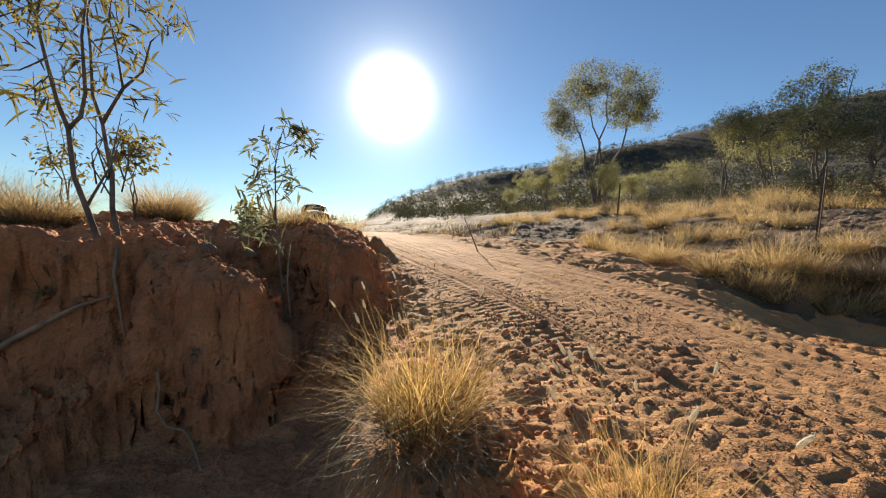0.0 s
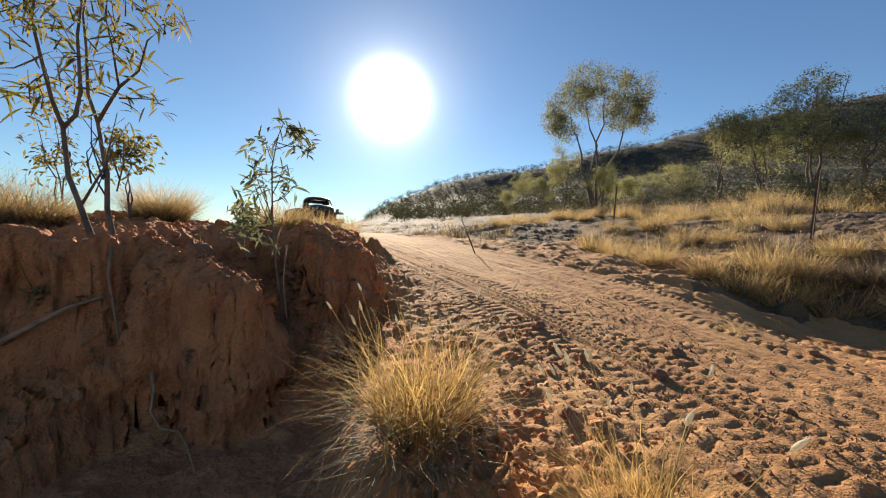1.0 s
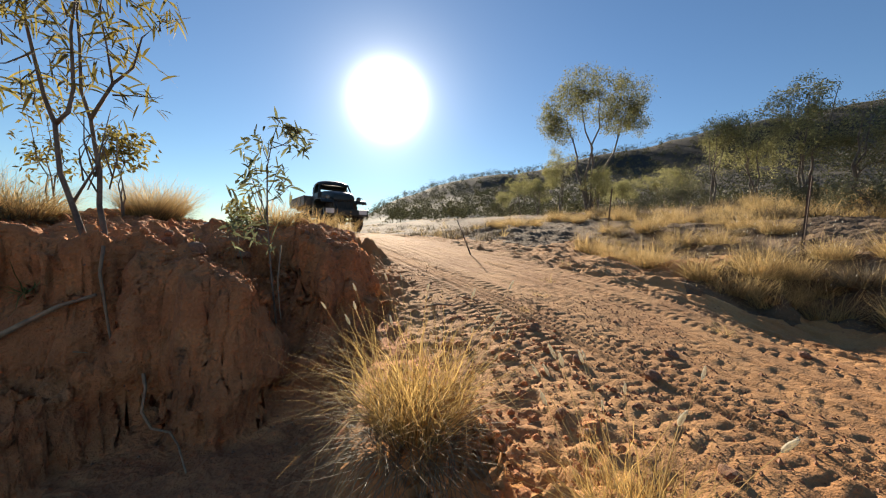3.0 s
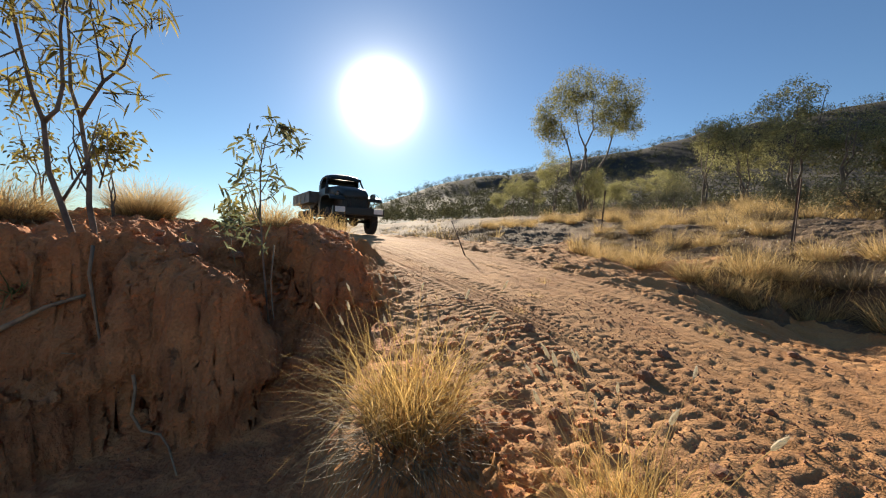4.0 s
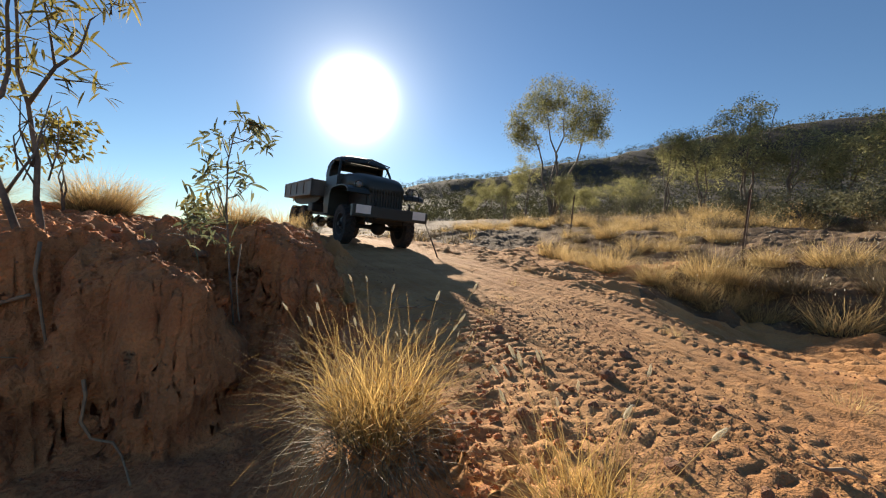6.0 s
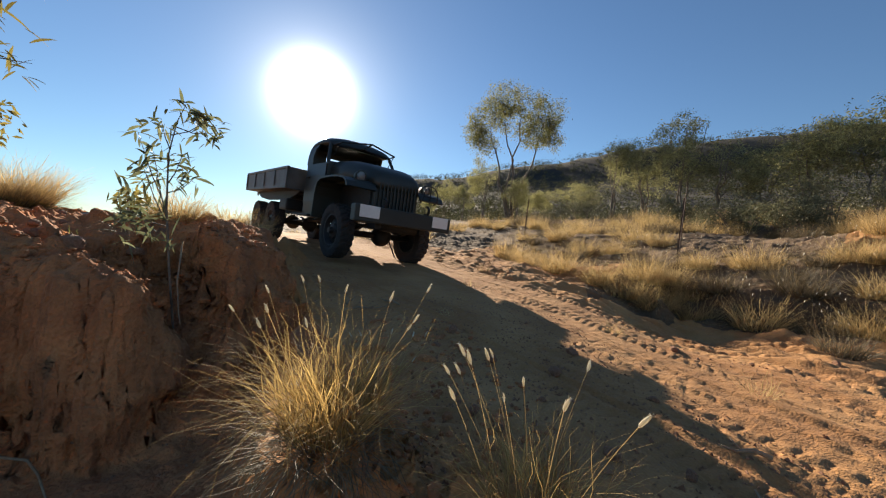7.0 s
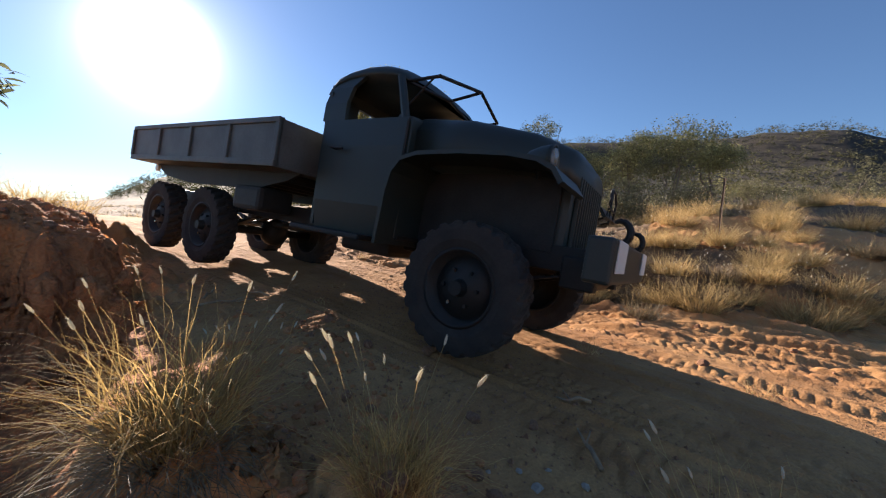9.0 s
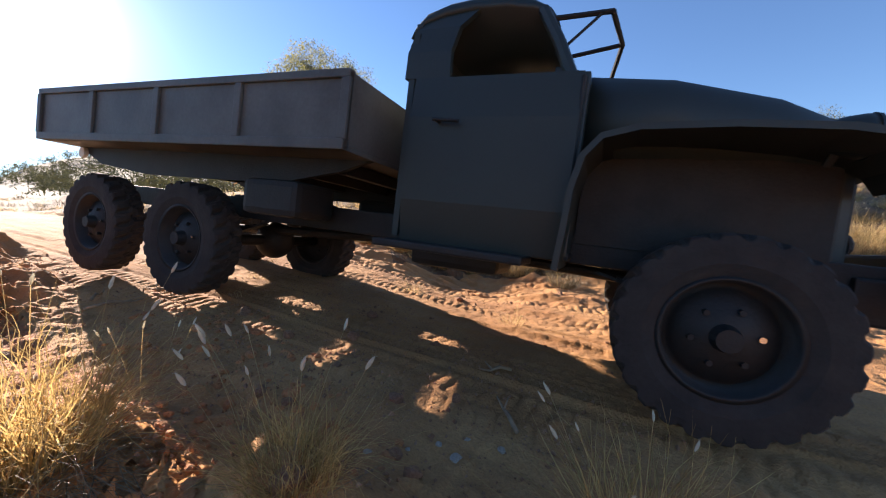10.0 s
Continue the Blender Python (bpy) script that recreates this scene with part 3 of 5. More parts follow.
        loft(bm, [[(x, r * math.cos(k * math.tau / 20), r * math.sin(k * math.tau / 20)) for k in range(20)]
                  for x, r in ((0.032, 0.085), (0.046, 0.07), (0.054, 0.04), (0.057, 0.01))])
        part("lens", bm, GLASS, lamp, smooth=True)
        bm = bmesh.new()
        rod(bm, (-0.05, 0, -0.03), (-0.07, -side * 0.05, -0.12), 0.02)
        part("lamp_bracket", bm, DARK, lamp)
        if side < 0:
            continue
        bm = bmesh.new()
        c = side * 0.66
        pts = [(0.50, c - 0.16, 1.16), (0.60, c - 0.165, 1.20), (0.61, c - 0.15, 1.36), (0.60, c - 0.09, 1.45), (0.59, c, 1.475),
               (0.60, c + 0.09, 1.45), (0.61, c + 0.15, 1.36), (0.60, c + 0.165, 1.20), (0.50, c + 0.16, 1.16)]
        tube_path(bm, pts, 0.012, 7)
        part("lamp_guard", bm, DARK, truck)
        bm = bmesh.new()
        rod(bm, (0.61, side * 0.66 - 0.155, 1.28), (0.61, side * 0.66 + 0.155, 1.28), 0.009)
        rod(bm, (0.595, side * 0.66, 1.15), (0.595, side * 0.66, 1.47), 0.009)
        part("guard_bar", bm, DARK, truck)
    # bumper, hooks and plates
    bm = bmesh.new()
    box(bm, 0.78, 0.93, -0.93, 0.93, 0.67, 0.93, 0.02)
    bumper = part("bumper", bm, PAINT, truck)
    bm = bmesh.new()
    rod(bm, (0.66, -0.36, 0.66), (0.66, 0.36, 0.66), 0.1, None, 16)
    box(bm, 0.55, 0.78, -0.5, -0.38, 0.58, 0.8, 0.015)
    box(bm, 0.55, 0.78, 0.38, 0.5, 0.58, 0.8, 0.015)
    part("winch", bm, DARK, truck)
    for side in (-1, 1):
        bm = bmesh.new()
        box(bm, 0.932, 0.942, side * 0.69 - 0.17, side * 0.69 + 0.17, 0.74, 0.925, 0.006)
        part("number_plate", bm, PLATE, bumper, "blank white plate")
        bm = bmesh.new()
        pts = [(0.86 + 0.075 * math.sin(a) * 0.9, side * 0.42, 1.0 - 0.075 * math.cos(a)) for a in [radians(-40 + 28 * i) for i in range(10)]]
        tube_path(bm, pts, [0.024, 0.026, 0.027, 0.027, 0.026, 0.024, 0.022, 0.02, 0.018, 0.012], 8)
        part("tow_hook", bm, DARK, truck)
    # cab
    cab = new("cab")
    cab.parent = truck
    T = 0.03
    for side in (-1, 1):
        bm = bmesh.new()
        loft(bm, [[(-1.72, side * w, z), (-0.74, side * w, z), (-0.74, side * (w - T), z), (-1.72, side * (w - T), z)]
                  for w, z in ((0.76, 0.70), (0.80, 0.95), (0.80, 1.45), (0.775, 1.69))])
        door = part("door", bm, PAINT, cab)
        bm = bmesh.new()
        rod(bm, (-1.52, side * 0.80, 1.42), (-1.52, side * 0.85, 1.42), 0.012)
        rod(bm, (-1.54, side * 0.85, 1.42), (-1.38, side * 0.85, 1.41), 0.011)
        part("door_handle", bm, DARK, door)
        bm = bmesh.new()
        rod(bm, (-0.74, side * 0.785, 0.75), (-0.74, side * 0.785, 1.66), 0.012)
        part("door_seam", bm, DARK, door)
    bm = bmesh.new()
    box(bm, -1.76, -0.70, -0.75, 0.75, 0.70, 0.74, 0.01)
    part("cab_floor", bm, DARK, cab)
    bm = bmesh.new()
    box(bm, -0.76, -0.71, -0.77, 0.77, 0.72, 1.69, 0.01)
    part("firewall", bm, PAINT, cab)
    bm = bmesh.new()
    loft(bm, [[(-0.72, -0.76, 1.58), (-0.72, -0.73, 1.70), (-0.72, -0.4, 1.725), (-0.72, 0.4, 1.725), (-0.72, 0.73, 1.70), (-0.72, 0.76, 1.58)],
              [(-0.90, -0.76, 1.62), (-0.90, -0.72, 1.74), (-0.90, -0.4, 1.76), (-0.90, 0.4, 1.76), (-0.90, 0.72, 1.74), (-0.90, 0.76, 1.62)]])
    part("cowl", bm, PAINT, cab)
    # back wall with window
    bm = bmesh.new()
    xb = -1.755
    for y0, y1, z0, z1 in ((-0.77, 0.77, 0.72, 1.74), (-0.76, -0.42, 1.74, 1.97), (0.42, 0.76, 1.74, 1.97), (-0.74, 0.74, 1.93, 2.04)):
        box(bm, xb - 0.02, xb + 0.02, y0, y1, z0, z1, 0)
    part("back_wall", bm, PAINT, cab)
    # pillars
    for side in (-1, 1):
        bm = bmesh.new()
        tube_path(bm, [(-0.80, side * 0.74, 1.66), (-0.90, side * 0.70, 1.88), (-1.02, side * 0.64, 2.10)], 0.035, 8)
        part("front_pillar", bm, PAINT, cab)
        bm = bmesh.new()
        loft(bm, [[(xr, side * w, z), (xf, side * w, z), (xf, side * (w - 0.04), z), (xr, side * (w - 0.04), z)]
                  for w, z, xr, xf in ((0.775, 1.69, -1.80, -1.50), (0.77, 1.85, -1.80, -1.51), (0.745, 2.0, -1.77, -1.48), (0.70, 2.12, -1.70, -1.38))])
        part("rear_quarter", bm, PAINT, cab)
    # roof
    bm = bmesh.new()

    def roof_ring(x, w, z0, z1):
        pts = []
        for i in range(15):
            a = math.pi * i / 14
            pts.append((x, -math.cos(a) * w, z0 + (z1 - z0) * math.sin(a) ** 0.75))
        return pts
    loft(bm, [roof_ring(-1.80, 0.755, 1.95, 2.06), roof_ring(-1.785, 0.75, 1.98, 2.13), roof_ring(-1.72, 0.735, 2.05, 2.23),
              roof_ring(-1.60, 0.72, 2.09, 2.29), roof_ring(-1.42, 0.71, 2.11, 2.315), roof_ring(-1.22, 0.695, 2.11, 2.305), roof_ring(-1.08, 0.67, 2.10, 2.26),
              roof_ring(-0.99, 0.65, 2.08, 2.20), roof_ring(-0.95, 0.62, 2.06, 2.13)], cap=False)
    part("roof", bm, PAINT, cab, smooth=True)
    # opened windscreen, hinged at the roof
    bm = bmesh.new()
    hin = [(-0.98, -0.60, 2.07), (-0.93, 0.0, 2.13), (-0.98, 0.58, 2.07)]
    out = [(-0.655, -0.58, 2.09), (-0.59, 0.0, 2.19), (-0.665, 0.56, 2.095)]
    tube_path(bm, hin, 0.016, 7)
    tube_path(bm, out, 0.016, 7)
    for a, b in zip(hin, out):
        rod(bm, a, b, 0.015, None, 7)
    rod(bm, (-0.93, -0.6, 1.86), (-0.70, -0.585, 2.09), 0.009, None, 6)
    rod(bm, (-0.93, 0.58, 1.86), (-0.70, 0.565, 2.09), 0.009, None, 6)
    part("windscreen_frame", bm, DARK, cab, "dark windscreen frame swung open")
    # seat and steering wheel
    bm = bmesh.new()
    box(bm, -1.62, -1.15, -0.68, 0.68, 1.05, 1.22, 0.05)
    box(bm, -1.73, -1.60, -0.68, 0.68, 1.18, 1.66, 0.05)
    part("bench_seat", bm, SEAT, cab)
    bm = bmesh.new()
    c, ax = Vector((-1.02, 0.38, 1.52)), Vector((0.45, 0, -0.9)).normalized()
    s1 = ax.cross(Vector((0, 1, 0))).normalized()
    pts = [c + (s1 * math.cos(a) + Vector((0, 1, 0)) * math.sin(a)) * 0.21 for a in [i * math.tau / 20 for i in range(21)]]
    tube_path(bm, pts, 0.013, 6)
    rod(bm, c, c + ax * 0.6, 0.02, None, 8)
    part("steering_wheel", bm, SEAT, cab)
    # tray
    tray = new("tray")
    tray.parent = truck
    x0, x1, hw, zb, zt = -5.43, -1.955, 1.10, 1.20, 1.605
    bm = bmesh.new()
    box(bm, x0, x1, -hw, hw, zb - 0.03, zb, 0.004)
    part("tray_floor", bm, BED_PAINT, tray)
    for side in (-1, 1):
        bm = bmesh.new()
        box(bm, x0, x1, side * (hw - 0.035), side * (hw - 0.01), zb, zt, 0.004)
        panel = part("side_board", bm, BED_PAINT, tray)
        for z, h in ((zt - 0.03, 0.05), (zb - 0.03, 0.065)):
            bm = bmesh.new()
            box(bm, x0, x1, side * (hw + 0.012), side * (hw - 0.045), z, z + h, 0.008)
            part("rail", bm, BED_PAINT, panel)
        for i in range(5):
            bm = bmesh.new()
            x = x0 + 0.02 + (x1 - x0 - 0.04) * i / 4
            box(bm, x - 0.03, x + 0.03, side * (hw + 0.014), side * (hw - 0.01), zb + 0.03, zt - 0.03, 0.006)
            part("stake", bm, BED_PAINT, panel)
    bm = bmesh.new()
    box(bm, x1 - 0.03, x1, -hw, hw, zb, zt + 0.005, 0.004)
    part("head_board", bm, BED_PAINT, tray)
    bm = bmesh.new()
    box(bm, x0, x0 + 0.03, -hw, hw, zb, zt, 0.004)
    part("tail_board", bm, BED_PAINT, tray)
    for side in (-1, 1):
        bm = bmesh.new()
        prof = [(x0 + 0.02, zb - 0.03), (x0 + 0.42, 1.02), (-4.3, 0.96), (-2.75, 0.98), (-2.2, 1.09), (-1.97, zb - 0.03)]
        loft(bm, [[(x, side * 0.80, z) for x, z in prof], [(x, side * 0.76, z) for x, z in prof]])
        part("subframe", bm, DARK, tray)
        # White disc added in place of a hole with bright sky behind it.
        lamp = bmesh.new()
        rod(lamp, (-5.30, side * 0.80, 1.115), (-5.30, side * 0.835, 1.115), 0.05, None, 16)
        part("hole_disc", lamp, PLATE, tray, "pale disc in place of a hole showing bright sky")
    for i in range(6):
        bm = bmesh.new()
        x = x0 + 0.3 + i * 0.58
        box(bm, x - 0.035, x + 0.035, -0.74, 0.74, 1.08, zb - 0.032, 0.006)
        part("cross_bearer", bm, DARK, tray)
    bm = bmesh.new()
    tube_path(bm, [(-5.2, -0.95, 1.60), (-5.2, -0.95, 1.655), (-4.9, -0.95, 1.665), (-4.75, -0.95, 1.61)], 0.007, 6)
    part("load_rail", bm, DARK, tray)
    return truck, wheels


TRUCK, WHEELS = build_truck()


# ---- plants
def blade_mesh(rng, count, length, spread, lean, width, root, seg=4, droop=0.55, fall=1.0, kink=0.28):
    """Curved grass blades from one root: verts and faces."""
    g = np.random.RandomState(rng.randrange(10 ** 6))
    a = g.uniform(0, math.tau, count)
    r = root * np.sqrt(g.rand(count))
    p = np.stack([r * np.cos(a), r * np.sin(a), np.full(count, -0.03)], -1)
    b = a + g.normal(0, 0.7, count)
    L = length * g.uniform(0.45, 1.1, count)
    tilt = np.abs(g.normal(0, lean, count)) + spread * r / max(root, 1e-3)
    out = np.stack([np.cos(b), np.sin(b), np.zeros(count)], -1)
    d = out * np.sin(tilt)[:, None]
    d[:, 2] = np.cos(tilt)
    sa = b + g.normal(0, 0.9, count)
    side = np.stack([-np.sin(sa), np.cos(sa), np.zeros(count)], -1)
    bend = droop * g.uniform(0.3, 1.6, count)
    V = np.zeros((count, seg + 1, 2, 3))
    for j in range(seg + 1):
        w = width * (1 - 0.9 * j / seg) * 0.5
        V[:, j, 0], V[:, j, 1] = p - side * w, p + side * w
        p = p + d * (L / seg)[:, None]
        push = out * bend[:, None] / fall
        push[:, 2] = -bend * fall * (0.2 + 0.9 * j / seg)
        d = d + push / seg + g.normal(0, kink, (count, 3))
        d = d / np.linalg.norm(d, axis=1)[:, None]
    k = (np.arange(count) * (seg + 1) * 2)[:, None] + np.arange(seg)[None] * 2
    F = np.stack([k, k + 1, k + 3, k + 2], -1).reshape(-1, 4)
    return V.reshape(-1, 3), F


def head_mesh(size=0.075, thick=0.0095):
    """A bristly seed head, standing on its stalk's end."""
    rng = random.Random(5)
    bm = bmesh.new()
    n = 7
    prof = [(0.25, 0.0), (0.8, 0.15), (1.0, 0.35), (0.95, 0.6), (0.6, 0.85), (0.05, 1.0)]
    loft(bm, [[(thick * r * math.cos(k * math.tau / n) + 0.012 * z * z, thick * r * math.sin(k * math.tau / n), size * z) for k in range(n)]
              for r, z in prof])
    for i in range(70):
        z = rng.uniform(0.05, 0.95)
        a = rng.uniform(0, math.tau)
        c = Vector((0.012 * z * z, 0, size * z))
        o = Vector((math.cos(a), math.sin(a), 0.9)) * thick * 1.5
        s = Vector((-math.sin(a), math.cos(a), 0)) * 0.0007
        v = [bm.verts.new(c - s), bm.verts.new(c + s), bm.verts.new(c + o)]
        bm.faces.new(v)
    return bm


HEAD = {}


def add_heads(parent, rng, n, low, high, root, tilt=0.25, scale=1.0):
    """Stalks with pale seed heads."""
    if "mesh" not in HEAD:
        ob = part("seed_head", head_mesh(), SEED)
        HEAD["mesh"] = ob.data
        bpy.data.objects.remove(ob)
    V, F = [], []
    for i in range(n):
        a = rng.uniform(0, math.tau)
        r = root * rng.random()
        p = np.array([r * math.cos(a), r * math.sin(a), 0.0])
        t = tilt * rng.uniform(0.2, 1.5)
        d = np.array([math.cos(a) * math.sin(t), math.sin(a) * math.sin(t), math.cos(t)])
        L = rng.uniform(low, high)
        k0, seg = len(V), 5
        side = np.array([-math.sin(a), math.cos(a), 0]) * 0.0009
        for j in range(seg + 1):
            V.append(tuple(p - side))
            V.append(tuple(p + side))
            V.append(tuple(p + np.array([0, 0, 0.0]) + np.cross(d, side)))
            if j < seg:
                p = p + d * (L / seg)
                d = d + np.array([math.cos(a) * 0.03, math.sin(a) * 0.03, -0.01])
                d = d / np.linalg.norm(d)
        for j in range(seg):
            b = k0 + 3 * j
            F += [(b, b + 1, b + 4, b + 3), (b + 1, b + 2, b + 5, b + 4)]
        hd = new("seed_head", HEAD["mesh"])
        hd.parent = parent
        q = Vector(d).to_track_quat("Z", "Y")
        s = rng.uniform(0.75, 1.2) * scale
        hd.matrix_basis = Matrix.LocRotScale(Vector(p), q, (s, s, s))
    tagged(mesh_part("stalk_mass", V, F, GRASS, parent), kind="stuff")


def tussock(name, x, y, seed, count, length, root, lean=0.55, width=0.0042, heads=0, head_len=(0.5, 0.8), mat=None, label="",
            droop=0.6, sink=0.0, dead=0, spread=0.5, hang=0.0, arching=0, kink=0.28):
    rng = random.Random(seed)
    ob = new(name)
    ob.location = (x, y, ground_z(x, y) - sink)
    tagged(ob, label or "dry golden tussock of grass on red soil", "grass", "dry grass tussocks")
    V, F = blade_mesh(rng, count, length, spread, lean, width, root, droop=droop, seg=7 if arching else 4, kink=kink)
    if arching:
        v2, f2 = blade_mesh(rng, arching, length * 1.15, 0.75, 0.5, width * 0.8, root * 1.1, seg=8, droop=1.5, kink=0.12)
        V, F = np.concatenate([V, v2]), np.concatenate([F, f2 + len(V)])
    tagged(mesh_part("blade_mass", V.tolist(), F.tolist(), mat or GRASS, ob), kind="stuff")
    if dead:
        V, F = blade_mesh(rng, dead, length * 0.75, 0.9, 0.9, width * 0.8, root * 1.1, droop=1.5 + 6 * hang, fall=1.0 + 6 * hang)
        V = V + (0, -hang * 0.5, 0)
        tagged(mesh_part("dead_blade_mass", V.tolist(), F.tolist(), DEAD, ob, "grey dead blades hanging round the base"), kind="stuff")
    if heads:
        add_heads(ob, rng, heads, head_len[0], head_len[1], root, 0.3, 0.45)
    return ob


DEAD = material("dead_grass", (0.30, 0.23, 0.14), 0.7, vary=0.4, scale=6, bump=0, second=(0.18, 0.135, 0.08), through_light=0.2, island=True)


def leaf_quads(rng, centres, each, reach, length, width, droop=0.4):
    """Many small leaves round each centre."""
    g = np.random.RandomState(rng.randrange(10 ** 6))
    c = np.repeat(np.array([tuple(q) for q in centres], float), each, 0)
    n = len(c)
    reach = np.broadcast_to(np.repeat(reach, each) if hasattr(reach, "__len__") else reach, n)[:, None]
    p = c + g.normal(0, 1, (n, 3)) * (1, 1, 0.8) * reach * 0.55
    d = g.normal(0, 1, (n, 3)) * (1, 1, 0.6) - (0, 0, droop)
    d /= np.linalg.norm(d, axis=1)[:, None] + 1e-9
    s = np.cross(d, g.normal(0, 1, (n, 3)))
    s /= np.linalg.norm(s, axis=1)[:, None] + 1e-9
    L = (length * g.uniform(0.6, 1.25, n))[:, None]
    w = (width * g.uniform(0.6, 1.2, n))[:, None] * 0.5
    V = np.stack([p, p + d * L * 0.45 + s * w, p + d * L - L * (0, 0, 0.12), p + d * L * 0.45 - s * w], 1).reshape(-1, 3)
    F = np.arange(4 * n).reshape(n, 4)
    return V, F


def grow(rng, base, stems, targets, r0, seg=5, wander=0.12):
    """Stems and limbs that reach for every target: returns a bmesh."""
    bm = bmesh.new()
    nodes = []
    for top in stems:
        n = 7
        pts = []
        for i in range(n + 1):
            k = i / n
            p = Vector(base).lerp(Vector(top), k)
            p += Vector((rng.gauss(0, 1), rng.gauss(0, 1), 0)) * wander * (top[2] - base[2]) * 0.16 * math.sin(k * math.pi)
            pts.append(p)
        rad = [r0 * (1 - 0.82 * i / n) for i in range(n + 1)]
        tube_path(bm, pts, rad, 8)
        nodes += [(p, r) for p, r in zip(pts, rad)][2:]
    targets = sorted(targets, key=lambda q: min((Vector(q) - n[0]).length for n in nodes))
    for q in targets:
        q = Vector(q)
        best = min(nodes, key=lambda n: (n[0] - q).length + 0.6 * max(0, n[0].z - q.z + 0.15 * (q - n[0]).length))
        a, ra = best
        d = q - a
        up = Vector((0, 0, 0.22 * d.length))
        m1, m2 = a + d * 0.35 + up * 0.5, a + d * 0.7 + up * 0.55
        j = Vector((rng.gauss(0, 1), rng.gauss(0, 1), rng.gauss(0, 1))) * d.length * 0.05
        r = max(ra * 0.62, r0 * 0.035)
        pts = [a, m1 + j, m2 - j, q]
        rad = [r, r * 0.8, r * 0.62, r * 0.4]
        tube_path(bm, pts, rad, seg)
        nodes += list(zip(pts[1:], rad[1:]))
    return bm


def crown_points(rng, lobes, n):
    pts = []
    while len(pts) < n:
        cx, cy, cz, rx, rz = lobes[rng.randrange(len(lobes))]
        v = Vector((rng.gauss(0, 1), rng.gauss(0, 1), rng.gauss(0, 1))).normalized()
        k = rng.uniform(0.35, 1.0) ** 0.6
        pts.append((cx + v.x * rx * k, cy + v.y * rx * k, cz + v.z * rz * k))
    return pts


def gum_tree(x, y, seed, lobes, stems, r0, n, each, reach, leaf, label, category="tree", group="", name="gum_tree", mat=None, sink=0.15):
    rng = random.Random(seed)
    ob = new(name)
    ob.location = (x, y, ground_z(x, y) - sink)
    tagged(ob, label, category, group)
    pts = crown_points(rng, lobes, n)
    part("trunk", grow(rng, (0, 0, 0), stems, pts, r0), BARK, ob, smooth=True)
    V, F = leaf_quads(rng, pts, each, reach, leaf, leaf * 0.36)
    tagged(mesh_part("crown", V.tolist(), F.tolist(), mat or LEAF, ob), kind="stuff")
    return ob


def polar(bearing, r):
    b = radians(bearing)
    return r * math.sin(b), r * math.cos(b)


